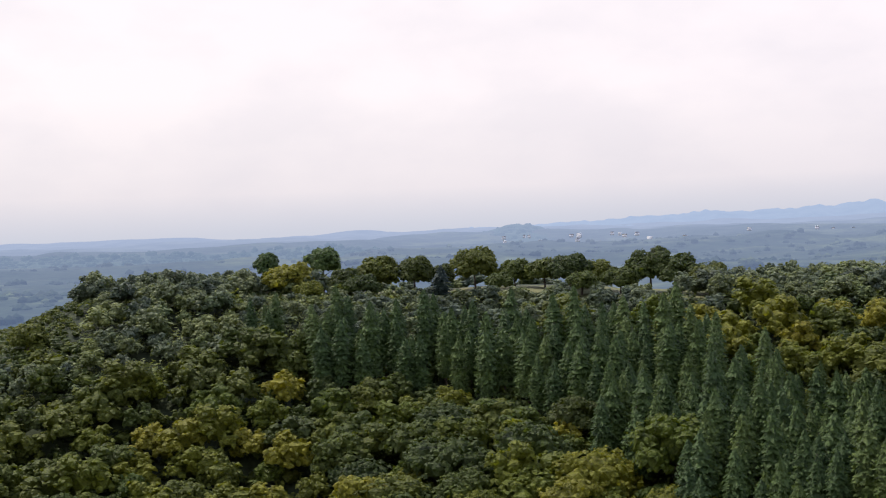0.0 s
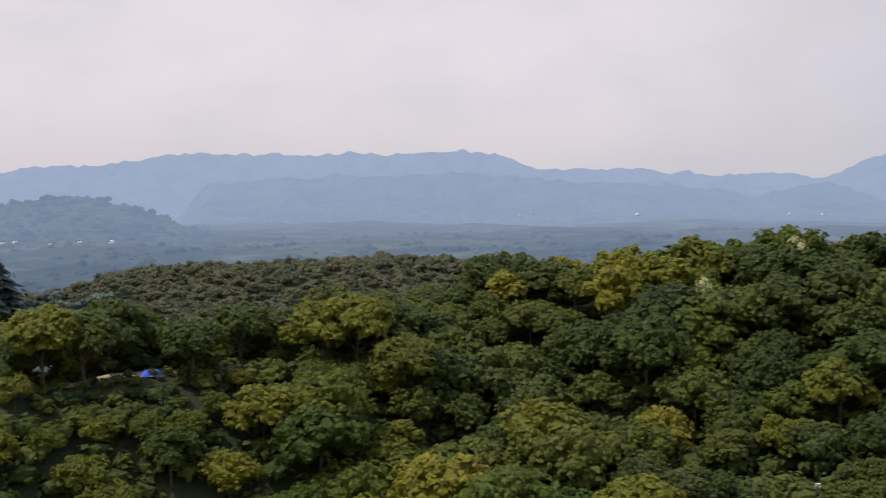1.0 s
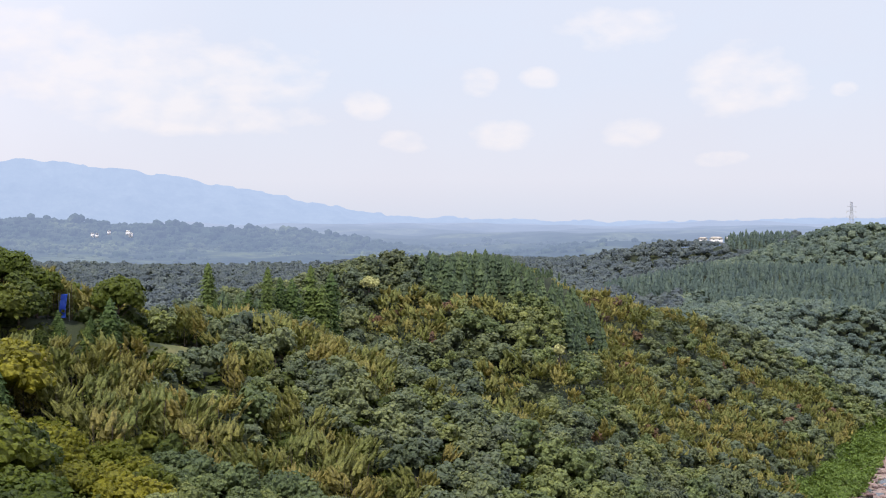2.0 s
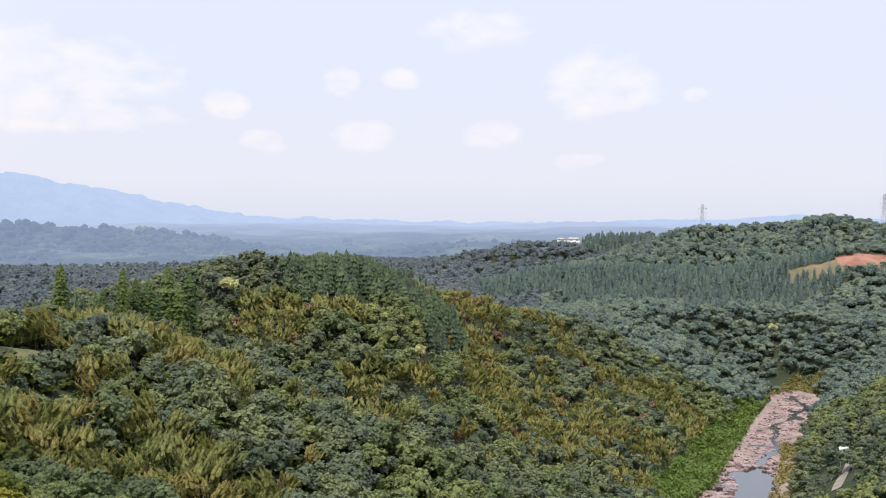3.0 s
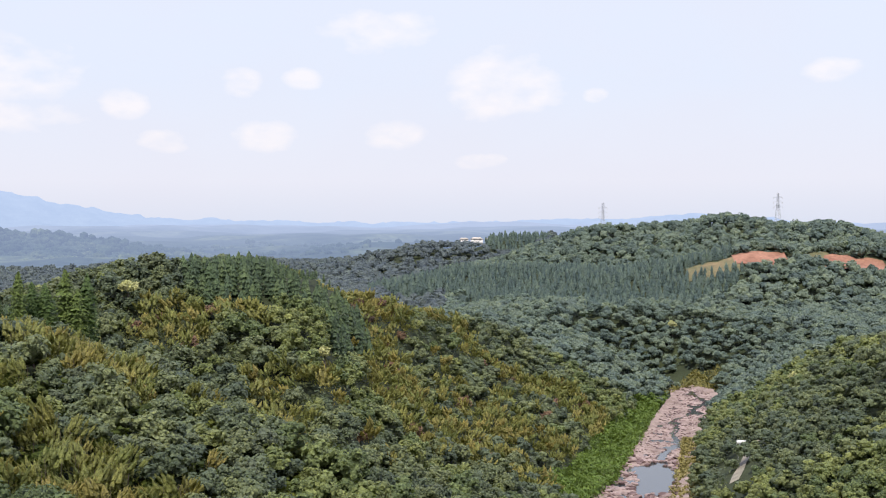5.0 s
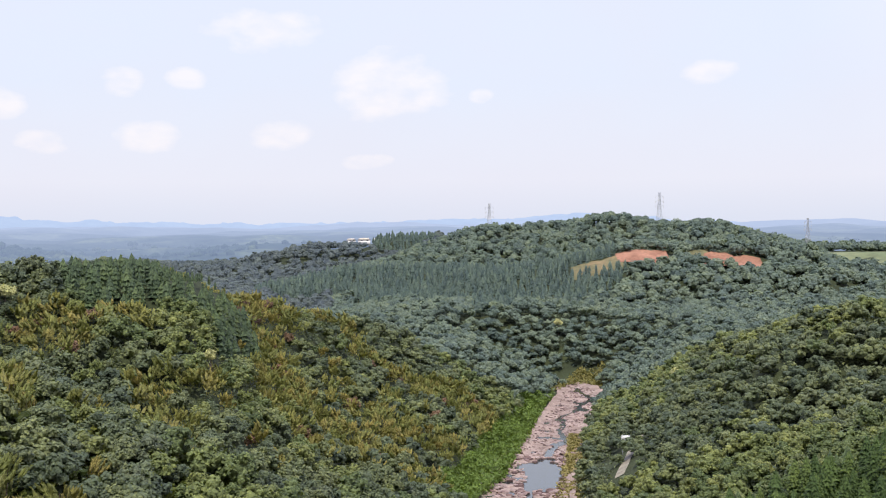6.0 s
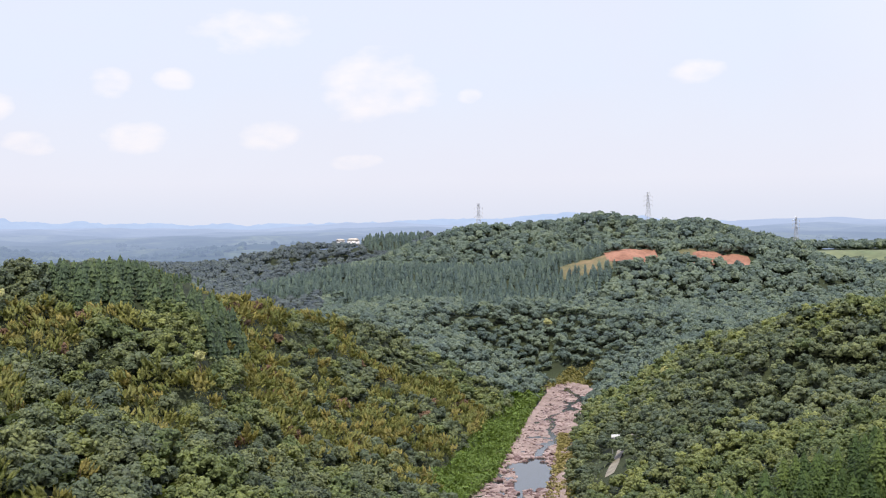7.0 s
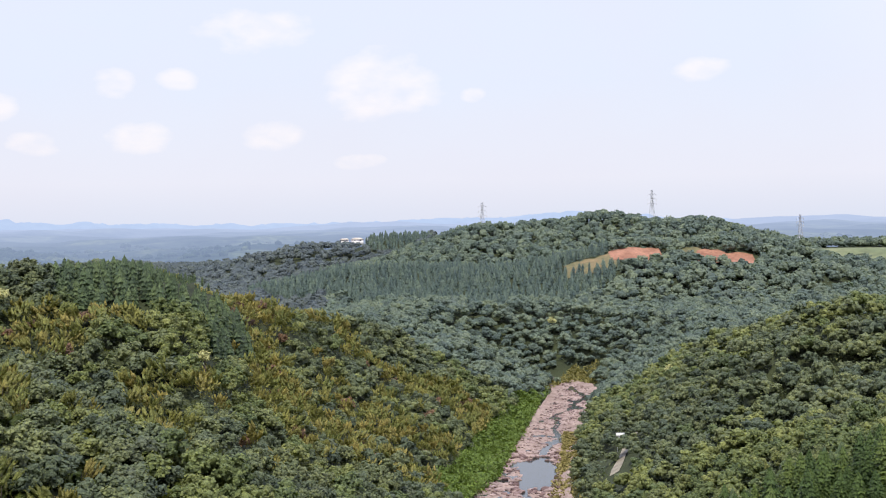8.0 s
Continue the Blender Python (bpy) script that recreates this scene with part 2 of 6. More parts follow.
MAIN_HILL = [
    (-107, 330, 66, -113, 350, 74, 10, 0.42),
    (-113, 350, 74, -120, 365, 74.5, 10, 0.42),
    (-120, 365, 74.5, -124, 420, 60, 6, 0.42),
    (-124, 420, 60, -130, 520, 43, 6, 0.45),
    (-130, 520, 43, -135.5, 610, 10, 5, 0.5),
]
RIGHT_BANK = [
    (-142, 600, 14, -146.5, 510, 38, 5, 0.45),
    (-146.5, 510, 38, -153, 430, 58, 8, 0.5),
    (-153, 430, 58, -165, 390, 64, 10, 0.5),
    (-165, 390, 64, -200, 380, 60, 20, 0.4),
]
PYLON_HILL = [
    (-132.8, 1120, 57, -134.5, 1115, 74, 8, 0.34),
    (-134.5, 1115, 74, -135.5, 1110, 81, 10, 0.34),
    (-135.5, 1110, 81, -138.9, 1110, 84, 12, 0.32),
    (-138.9, 1110, 84, -140.8, 1100, 90, 10, 0.32),
    (-140.8, 1100, 90, -143.0, 1095, 81, 10, 0.32),
    (-143.0, 1095, 81, -145.1, 1090, 83.5, 10, 0.32),
    (-145.1, 1090, 83.5, -147.6, 1085, 70, 12, 0.3),
    (-147.6, 1085, 70, -150.3, 1075, 62, 20, 0.3),
    (-150.3, 1075, 63, -160, 1060, 66, 60, 0.2),
    (-138.2, 885, 57, -141.8, 900, 69, 8, 0.36),
    (-141.8, 900, 69, -148, 925, 69, 8, 0.36),
    (-128.0, 930, 42, -129.5, 915, 53, 8, 0.24),
    (-129.5, 915, 53, -137.8, 880, 53, 8, 0.22),
]
BEHIND = [
    (-121.2, 1260, 38, -123.0, 1250, 46, 10, 0.3),
    (-123.0, 1250, 46, -124.8, 1240, 54, 10, 0.3),
    (-124.8, 1240, 54, -127.2, 1230, 64, 10, 0.3),
    (-127.2, 1230, 64, -130.0, 1230, 64, 10, 0.3),
    (-130.4, 1230, 73, -132.4, 1230, 73, 6, 0.6),
    (-46, 620, 40, -56, 560, 64, 15, 0.22),
    (-56, 560, 64, -66, 540, 68, 20, 0.22),
    (-66, 540, 68, -76, 600, 60, 20, 0.2),
]


def segment_arrays(rows):
    out = []
    for a0, d0, z0, a1, d1, z1, flat, fall in rows:
        out.append((at(a0, d0), z0, at(a1, d1), z1, flat, fall))
    return out


RIDGES = segment_arrays(CASTLE + WOODED + MAIN_HILL + RIGHT_BANK + PYLON_HILL + BEHIND)
RIVER_PTS = [at(a, d) for a, d, h in RIVER]


def hash2(ix, iy, seed):
    v = np.sin(ix * 127.1 + iy * 311.7 + seed * 74.7) * 43758.5453
    return v - np.floor(v)


def vnoise(x, y, size, seed):
    """Smooth value noise, -1 to 1."""
    x, y = x / size, y / size
    ix, iy = np.floor(x), np.floor(y)
    fx, fy = x - ix, y - iy
    fx, fy = fx * fx * (3 - 2 * fx), fy * fy * (3 - 2 * fy)
    a, b = hash2(ix, iy, seed), hash2(ix + 1, iy, seed)
    c, d = hash2(ix, iy + 1, seed), hash2(ix + 1, iy + 1, seed)
    return ((a * (1 - fx) + b * fx) * (1 - fy) + (c * (1 - fx) + d * fx) * fy) * 2 - 1


def away_from(x, y, p, q):
    """Distance from the line p to q, and how far along it."""
    dx, dy = q.x - p.x, q.y - p.y
    t = np.clip(((x - p.x) * dx + (y - p.y) * dy) / (dx * dx + dy * dy), 0, 1)
    return np.hypot(x - p.x - t * dx, y - p.y - t * dy), t


def river_away(x, y):
    """Metres from the edge of the river's bed, less than nothing within it."""
    best = np.full(np.shape(x), 1e9)
    for p, q, a, b in zip(RIVER_PTS, RIVER_PTS[1:], RIVER, RIVER[1:]):
        d, t = away_from(x, y, p, q)
        best = np.minimum(best, d - (a[2] + (b[2] - a[2]) * t))
    return best


WALL_AZ = np.array([-44.9, -44.5, -32.6, -29.6, -26.6, -23.0])
WALL_D = np.array([198.0, 176.5, 177.0, 182.5, 194.0, 199.0])


def land(x, y):
    """Height of the ground."""
    x, y = np.asarray(x, float), np.asarray(y, float)
    r = np.hypot(x, y)
    floor = 30 + 6 * vnoise(x, y, 90, 1) + np.clip((r - 600) / 900, 0, 1) * 14 + 12 * np.clip((r - 900) / 600, 0, 1) * vnoise(x, y, 330, 2) + 30 * np.clip((r - 1500) / 3300, 0, 1)
    floor = np.where(r < 140, 26.0 + (floor - 26) * np.clip((r - 60) / 80, 0, 1), floor)
    rough = 1.6 * vnoise(x, y, 37, 3) + 0.7 * vnoise(x, y, 14, 4)
    k = 0.9
    total = np.exp(k * np.clip(floor - 60, -400, 60))
    for p, z0, q, z1, flat, fall in RIDGES:
        d, t = away_from(x, y, p, q)
        d = np.maximum(0, d - flat)
        z = z0 + (z1 - z0) * t - fall * (np.sqrt(d * d + 9) - 3) + (rough * 1.5 * np.clip(d / 12, 0, 1) if fall < 1 else 0)
        total = total + np.exp(k * np.clip(z - 60, -400, 60))
    h = 60 + np.log(total) / k
    # levelled terraces: the court behind the wall, the lane before it
    az = np.degrees(np.arctan2(-x, y))
    line = np.interp(az, WALL_AZ, WALL_D)
    span = (az < -22.8) & (az > -44.9)
    h = np.where(span & (r > line) & (r < 250), np.minimum(h, 75.2), h)
    h = np.where((az < -29.6) & (az > -47) & (r <= line), np.minimum(h, 68.5), h)
    h = np.where((az < -31) & (az > -47) & (r < np.interp(az, [-47, -38.5, -31], [167.1, 167.3, 169.4])), np.minimum(h, 63.4), h)
    w = river_away(x, y)
    bank = -1.6 + 0.62 * np.maximum(0, w - 6) + 3.0 * np.clip((w - 1) / 4, 0, 1)
    return np.minimum(h, bank + 0.02 * np.maximum(0, w - 45) ** 2)


def ground_at(az, d):
    p = at(az, d)
    return Vector((p.x, p.y, float(land(p.x, p.y))))


def mesh_from(name, verts, tris, mats, smooth=True, tone=None, slots=None):
    """A mesh out of numpy arrays."""
    me = bpy.data.meshes.new(name)
    n, f = len(verts), len(tris)
    k = tris.shape[1]
    me.vertices.add(n)
    me.vertices.foreach_set("co", np.ascontiguousarray(verts, np.float32).ravel())
    me.loops.add(f * k)
    me.loops.foreach_set("vertex_index", np.ascontiguousarray(tris, np.int32).ravel())
    me.polygons.add(f)
    me.polygons.foreach_set("loop_start", np.arange(0, f * k, k, dtype=np.int32))
    me.polygons.foreach_set("use_smooth", np.full(f, smooth))
    for m in mats:
        me.materials.append(m)
    if slots is not None:
        me.polygons.foreach_set("material_index", np.ascontiguousarray(slots, np.int32))
    if tone is not None:
        me.attributes.new("tone", "FLOAT", "POINT").data.foreach_set("value", np.ascontiguousarray(tone, np.float32))
    me.update()
    return me


def sheet(name, az, rings, lift=0.0):
    """Quads over the land, by bearing and distance."""
    A, D = np.meshgrid(np.radians(az), rings)
    x, y = -np.sin(A) * D, np.cos(A) * D
    z = land(x, y) + lift
    v = np.stack([x, y, z], -1).reshape(-1, 3)
    na, nd = len(az), len(rings)
    i = (np.arange(nd - 1)[:, None] * na + np.arange(na - 1)[None]).ravel()
    q = np.stack([i, i + na, i + na + 1, i + 1], -1)
    return v, q


def make_ground():
    rings = np.concatenate([np.linspace(0.01, 130, 16), np.arange(136, 162, 3.6), np.arange(162, 200, 1.6), np.arange(200, 470, 3.6), np.geomspace(474, 4900, 80)])
    v, q = sheet("ground", np.arange(0, 360.01, 0.9), rings)
    v[:, 2] -= 16 * np.clip((np.hypot(v[:, 0], v[:, 1]) - 1450) / 350, 0, 1)
    me = mesh_from("ground", v, q, [SHADED_FLOOR])
    return tagged(new("ground", me), "leaf-littered woodland floor, darkened for shade under the trees", "ground", kind="structure")


make_ground()

# ---------------------------------------------------------------- trees


ICO = [(0, 0, -1), (0.72, -0.53, -0.45), (-0.28, -0.85, -0.45), (-0.89, 0, -0.45), (-0.28, 0.85, -0.45), (0.72, 0.53, -0.45),
       (0.28, -0.85, 0.45), (-0.72, -0.53, 0.45), (-0.72, 0.53, 0.45), (0.28, 0.85, 0.45), (0.89, 0, 0.45), (0, 0, 1)]
ICO_V = np.array(ICO, float)
ICO_F = np.array([(a, b, c) for a in range(12) for b in range(a + 1, 12) for c in range(b + 1, 12)
                  if max(np.linalg.norm(ICO_V[a] - ICO_V[b]), np.linalg.norm(ICO_V[b] - ICO_V[c]), np.linalg.norm(ICO_V[a] - ICO_V[c])) < 1.2])
for row in ICO_F:
    a, b, c = ICO_V[row]
    if np.dot(np.cross(b - a, c - a), a + b + c) < 0:
        row[1], row[2] = row[2], row[1]


def core(rng, p, r):
    """The dense inside of a bough."""
    return np.array(p) + ICO_V * np.array(r) * rng.uniform(0.8, 1.15, (12, 1)), ICO_F


def tufts(rng, centres, normals, size, sides):
    """Sprays of leaves: loose, pointed blades set at all angles about each tuft's own direction."""
    n = len(centres)
    c = np.repeat(centres, sides, 0)
    nrm = np.repeat(normals / np.linalg.norm(normals, axis=1, keepdims=True), sides, 0)
    m = len(c)
    nrm = nrm + rng.normal(size=(m, 3)) * 0.26
    nrm /= np.linalg.norm(nrm, axis=1, keepdims=True)
    ref = rng.normal(size=(m, 3))
    u = np.cross(nrm, ref)
    u /= np.linalg.norm(u, axis=1, keepdims=True)
    w = np.cross(nrm, u)
    s = size * rng.uniform(0.6, 1.25, (m, 1))
    c = c + (u * rng.normal(size=(m, 1)) + w * rng.normal(size=(m, 1))) * size * 0.42
    a = c + u * s * 0.75
    b = c - u * s * 0.45 + w * s * rng.uniform(0.35, 0.6, (m, 1)) - nrm * s * 0.12
    d = c - u * s * 0.45 - w * s * rng.uniform(0.35, 0.6, (m, 1)) - nrm * s * 0.12
    v = np.stack([a, b, d], 1).reshape(-1, 3)
    return v, np.arange(3 * m).reshape(-1, 3)


def unit(rng, n):
    d = rng.normal(size=(n, 3))
    return d / np.linalg.norm(d, axis=1, keepdims=True)


def pads(rng, centres, normals, radii, sides=5):
    """Ragged little domes of leaves, each turned its own way."""
    n = len(centres)
    nrm = normals + rng.normal(size=(n, 3)) * 0.28
    nrm /= np.linalg.norm(nrm, axis=1, keepdims=True)
    u = np.cross(nrm, rng.normal(size=(n, 3)))
    u /= np.linalg.norm(u, axis=1, keepdims=True)
    w = np.cross(nrm, u)
    r = np.asarray(radii)[:, None]
    rim = []
    for k in range(sides):
        a = 6.2832 * k / sides
        rim.append(centres + (u * math.cos(a) + w * math.sin(a)) * r * rng.uniform(0.65, 1.3, (n, 1)) - nrm * r * rng.uniform(0.05, 0.6, (n, 1)))
    v = np.stack(rim + [centres + nrm * r * rng.uniform(0.25, 0.6, (n, 1))], 1)
    i = np.arange(sides)
    f = np.stack([i, (i + 1) % sides, np.full(sides, sides)], -1)
    f = f[None] + (np.arange(n) * (sides + 1))[:, None, None]
    return v.reshape(-1, 3), f.reshape(-1, 3)


def spaced(rng, pts, gap, most):
    """Those points that keep a distance from one another."""
    kept, near = [], np.zeros((most, 3))
    for i in rng.permutation(len(pts))[:most * 4]:
        k = len(kept)
        if not k or ((near[:k] - pts[i]) ** 2).sum(1).min() > gap * gap:
            near[k] = pts[i]
            kept.append(i)
            if k + 1 == most:
                break
    return np.array(kept, int)


def broad_crown(seed, R, H, pad, leaves, leaf, low=0.3, boughs=8, most=90):
    """A billowing crown: heavy boughs, each covered with pads of leaves, and loose sprays about them."""
    rng = np.random.default_rng(seed)
    semi = (1 - low) * H / 2
    mid = np.array([0, 0, H - semi])
    lop = rng.uniform(0.88, 1.12, 2)
    c, lr = [mid + [0, 0, semi * 0.12]], [R * (0.62 if boughs else 0.95)]
    for i in range(boughs):
        up = 0.92 - 1.25 * (i + 0.5) / boughs
        a = 2.39996 * i + rng.uniform(-0.35, 0.35)
        w = math.sqrt(max(0.0, 1 - up * up))
        r = R * rng.uniform(0.32, 0.5)
        c.append(mid + np.array([math.cos(a) * w * (R - r) * lop[0], math.sin(a) * w * (R - r) * lop[1], up * max(0.3 * semi, semi - r * 0.75)]) * rng.uniform(0.9, 1.12))
        lr.append(r)
    c, lr = np.array(c), np.array(lr)
    squat = np.array([1, 1, min(1.0, 0.55 + 0.3 * semi / R)])
    P, D = [], []
    for i in range(len(c)):
        d = unit(rng, int(0.9 * most) + 20)
        d = d[d[:, 2] > -0.5]
        q = c[i] + d * lr[i] * squat * rng.uniform(0.84, 1.1, (len(d), 1))
        keep = np.ones(len(q), bool)
        for j in range(len(c)):
            if j != i:
                keep &= np.linalg.norm((q - c[j]) / squat, axis=1) > lr[j] * 0.88
        P.append(q[keep])
        D.append(d[keep])
    P, D = np.concatenate(P), np.concatenate(D)
    k = spaced(rng, P, pad * 0.95, most)
    P, D = P[k], D[k]
    rad = pad * rng.uniform(0.7, 1.35, len(P))
    out = [core(rng, p, r * (0.9 if pad > 0.8 else 0.79) * squat) for p, r in zip(c, lr)]
    out.append(pads(rng, P, D * 0.7 + [0, 0, 0.5], rad, 5 if pad < 0.8 else 4))
    if leaves:
        k = rng.integers(0, len(P), leaves)
        d = unit(rng, leaves)
        d[:, 2] = np.abs(d[:, 2]) * 0.9 - 0.15
        out.append(tufts(rng, P[k] + d * rad[k][:, None] * rng.uniform(0.5, 1.2, (leaves, 1)), D[k] + d * 0.6 + [0, 0, 0.35], leaf, 1))
    return join(out)


def cedar_crown(seed, R, H, n, size, tiers=9, points=8, bare=0.14):
    """A narrow spire: ragged tiers of drooping boughs, one above the other, with loose sprays."""
    rng = np.random.default_rng(seed)
    out = []
    for k in range(tiers):
        t = k / tiers
        wide = R * min(1.0, (1 - t) * 2.3) ** 0.8 * rng.uniform(0.88, 1.08)
        z0 = H * (bare + (1 - bare) * t)
        z1 = H * (bare + (1 - bare) * min(1.0, t + 2.1 / tiers))
        m = points * 2
        a = np.arange(m) * 6.2832 / m + rng.uniform(0, 6.28)
        rr = wide * np.where(np.arange(m) % 2, 0.66, 1.0) * rng.uniform(0.82, 1.16, m)
        ring = np.stack([np.cos(a) * rr, np.sin(a) * rr, z0 + rng.uniform(-0.03, 0.03, m) * H * 0.5 + np.where(np.arange(m) % 2, 0.5, 0.0) * H / tiers * 0.5], -1)
        tip = np.array([[rng.normal() * 0.08, rng.normal() * 0.08, z1]])
        i = np.arange(m)
        out.append((np.concatenate([ring, tip]), np.stack([i, (i + 1) % m, np.full(m, m)], -1)))
    if n:
        t = np.sort(1 - np.sqrt(rng.uniform(0.0, 1, n)))
        a = rng.uniform(0, 6.28, n)
        prof = R * np.minimum(1.0, (1 - t) * 2.3) ** 0.8 * rng.uniform(0.7, 1.12, n)
        q = np.stack([np.cos(a) * prof, np.sin(a) * prof, H * (bare + (1 - bare) * t)], -1)
        d = np.stack([np.cos(a), np.sin(a), np.full(n, 0.7)], -1) + rng.normal(size=(n, 3)) * 0.3
        out.append(tufts(rng, q, d, size, 1))
    return join(out)


def bamboo_crown(seed, stems, H, per, size):
    """A clump of canes, each a soft nodding plume; thin leaf sprays stand out from them."""
    rng = np.random.default_rng(seed)
    bow = rng.uniform(0, 6.28)
    out = []
    for i in range(stems):
        a, r = rng.uniform(0, 6.28), rng.uniform(0.2, 2.4)
        lean = np.array([math.cos(bow), math.sin(bow)]) * 0.8 + rng.normal(size=2) * 0.5
        h = H * rng.uniform(0.66, 1.1)
        foot = np.array([math.cos(a) * r, math.sin(a) * r])
        fat = rng.uniform(0.3, 0.52)
        v = ICO_V * rng.uniform(0.8, 1.2, (12, 1))
        t = np.clip(0.88 + v[:, 2] * 0.13, 0.2, 1.04)
        taper = fat * (1.15 - 0.55 * v[:, 2])
        out.append((np.stack([foot[0] + lean[0] * t ** 2 * 2.3 + v[:, 0] * taper, foot[1] + lean[1] * t ** 2 * 2.3 + v[:, 1] * taper, h * t], -1), ICO_F))
        t = rng.uniform(0.45, 1.05, per)
        b = rng.uniform(0, 6.28, per)
        wide = fat * (1.6 - 1.05 * t)
        c = np.stack([foot[0] + lean[0] * t ** 2 * 2.3 + np.cos(b) * wide, foot[1] + lean[1] * t ** 2 * 2.3 + np.sin(b) * wide, h * t], -1)
        run = np.stack([np.cos(b) * 0.6 + lean[0] * 0.4, np.sin(b) * 0.6 + lean[1] * 0.4, np.full(per, 0.9)], -1) + rng.normal(size=(per, 3)) * 0.35
        run /= np.linalg.norm(run, axis=1, keepdims=True)
        across = np.cross(run, rng.normal(size=(per, 3)))
        across /= np.linalg.norm(across, axis=1, keepdims=True)
        s = size * rng.uniform(0.7, 1.3, (per, 1))
        v = np.stack([c + run * s * 1.3, c - run * s * 0.6 + across * s * 0.32, c - run * s * 0.6 - across * s * 0.32], 1).reshape(-1, 3)
        out.append((v, np.arange(len(v)).reshape(-1, 3)))
    return join(out)


def limb(p, q, r0, r1, sides=6):
    """A tapered limb from p to q."""
    p, q = np.array(p, float), np.array(q, float)
    d = (q - p) / np.linalg.norm(q - p)
    u = np.cross(d, [0, 0, 1.0] if abs(d[2]) < 0.9 else [1.0, 0, 0])
    u /= np.linalg.norm(u)
    w = np.cross(d, u)
    a = np.arange(sides) * 6.2832 / sides
    ring = np.cos(a)[:, None] * u + np.sin(a)[:, None] * w
    v = np.concatenate([p + ring * r0, q + ring * r1])
    i = np.arange(sides)
    j = (i + 1) % sides
    f = np.concatenate([np.stack([i, j, j + sides], -1), np.stack([i, j + sides, i + sides], -1)])
    return v, f


def join(pieces):
    V, F, n = [], [], 0
    for v, f in pieces:
        V.append(v)
        F.append(f + n)
        n += len(v)
    return np.concatenate(V), np.concatenate(F)


def trunk_mesh(seed, R, H, r, kind, sides=6):
    rng = np.random.default_rng(seed)
    if kind == "cedar":
        return join([limb((0, 0, -1.0), (0, 0, H * 0.45), r, r * 0.6, sides), limb((0, 0, H * 0.45), (0, 0, H * 0.93), r * 0.6, 0.03, sides)])
    top = np.array([rng.uniform(-0.4, 0.4), rng.uniform(-0.4, 0.4), H * 0.42])
    out = [limb((0, 0, -1.0), top, r, r * 0.72, sides), limb(top, (0, 0, H * 0.75), r * 0.7, r * 0.15, sides)]
    for i in range(5):
        a = 6.2832 * (i * 0.618) + rng.uniform(-0.2, 0.2)
        z0 = H * rng.uniform(0.28, 0.5)
        out.append(limb((0, 0, z0), (math.cos(a) * R * 0.55, math.sin(a) * R * 0.55, z0 + H * rng.uniform(0.15, 0.28)), r * 0.5, r * 0.1, 5))
    return join(out)


# ---------------------------------------------------------------- where what grows
SECTOR = (-162.0, 27.0)          # the part of the valley that is wooded in detail

# stands by bearing, distance and radius
CEDARS = [(8.2, 268, 6), (4.5, 258, 11), (0.5, 254, 9), (-2.5, 248, 10), (-6, 240, 13), (-9.5, 230, 15), (-13.5, 212, 16), (-17.5, 197, 15), (-14.5, 188, 12), (-18.5, 178, 12), (-9.5, 210, 10), (-20.6, 186, 8),
          (-117.6, 342, 14), (-119.3, 352, 17), (-120.8, 345, 15), (-122, 372, 14), (-109.3, 300, 13), (-107.4, 292, 12),
          (-95.2, 186, 5), (-100, 214, 5), (-147.2, 292, 12), (-150.0, 288, 14), (-153, 286, 16), (-156, 290, 14)]
FAR_CEDARS = [(-128.5, 905, 70), (-131.5, 880, 75), (-134.5, 850, 75), (-137, 860, 60), (-131, 1225, 30), (-140.2, 1125, 14)]
BAMBOOS = [(-115.5, 310, 12), (-117.5, 318, 9), (-104, 215, 26), (-107, 205, 24), (-111, 225, 22), (-113, 245, 16), (-117, 255, 14),
           (-124, 385, 22), (-126, 400, 24), (-127.5, 430, 26), (-129, 450, 26), (-131, 470, 24), (-126.5, 350, 16), (-129, 380, 20), (-132, 440, 20),
           (-133, 500, 18), (-108, 265, 14), (-94, 178, 8), (-121.5, 285, 14)]


def inside(x, y, stands, grow=1.0):
    hit = np.zeros(np.shape(x), bool)
    for az, d, r in stands:
        p = at(az, d)
        hit |= np.hypot(x - p.x, y - p.y) < r * grow
    return hit


def open_ground(x, y):
    """Places kept clear of woodland."""
    az = np.degrees(np.arctan2(-x, y))
    r = np.hypot(x, y)
    clear = (river_away(x, y) < 5) & (r < 676)
    clear |= (az < -23.2) & (az > -30) & (r > np.interp(az, WALL_AZ, WALL_D) - 6) & (r < 240)        # walls, lane and court
    clear |= (az <= -30) & (az > -46.5) & (r > 165.5) & (r < 236)
    clear |= (az < 9.0) & (az > -12) & (r > 297 + az * 1.3) & (r < 345)
    clear |= (az <= -46.5) & (az > -49) & (r > 163) & (r < 172)
    clear |= (az < -49) & (az > -57) & (np.abs(r - (180.5 - (az + 54) * 1.0)) < 3.5)
    clear |= (az < -57) & (az > -63) & (np.abs(r - (187 - (az + 60) * 1.0)) < 3)
    clear |= (az < -78) & (az > -94) & (np.abs(r - 164) < 3.2)
    clear |= (river_away(x, y) < 11) & (az > -137.3) & (r > 385) & (r < 630)                          # the reed bed
    clear |= inside(x, y, OPEN)
    return clear


OPEN = [(-103.6, 236, 9), (-129.1, 1262, 30), (-140.9, 425, 9), (-141.4, 405, 9), (-141.3, 388, 8), (-141.9, 440, 8), (-138.4, 690, 12), (-139.8, 684, 9),
        (-139.2, 862, 11), (-140.2, 864, 13), (-141.3, 870, 15), (-142.4, 876, 15), (-143.0, 880, 11), (-144.8, 888, 11), (-145.9, 886, 14), (-147.0, 887, 13), (-99.1, 222, 6),
        (-151, 1010, 45), (-153, 1000, 45), (-155, 1000, 45)]


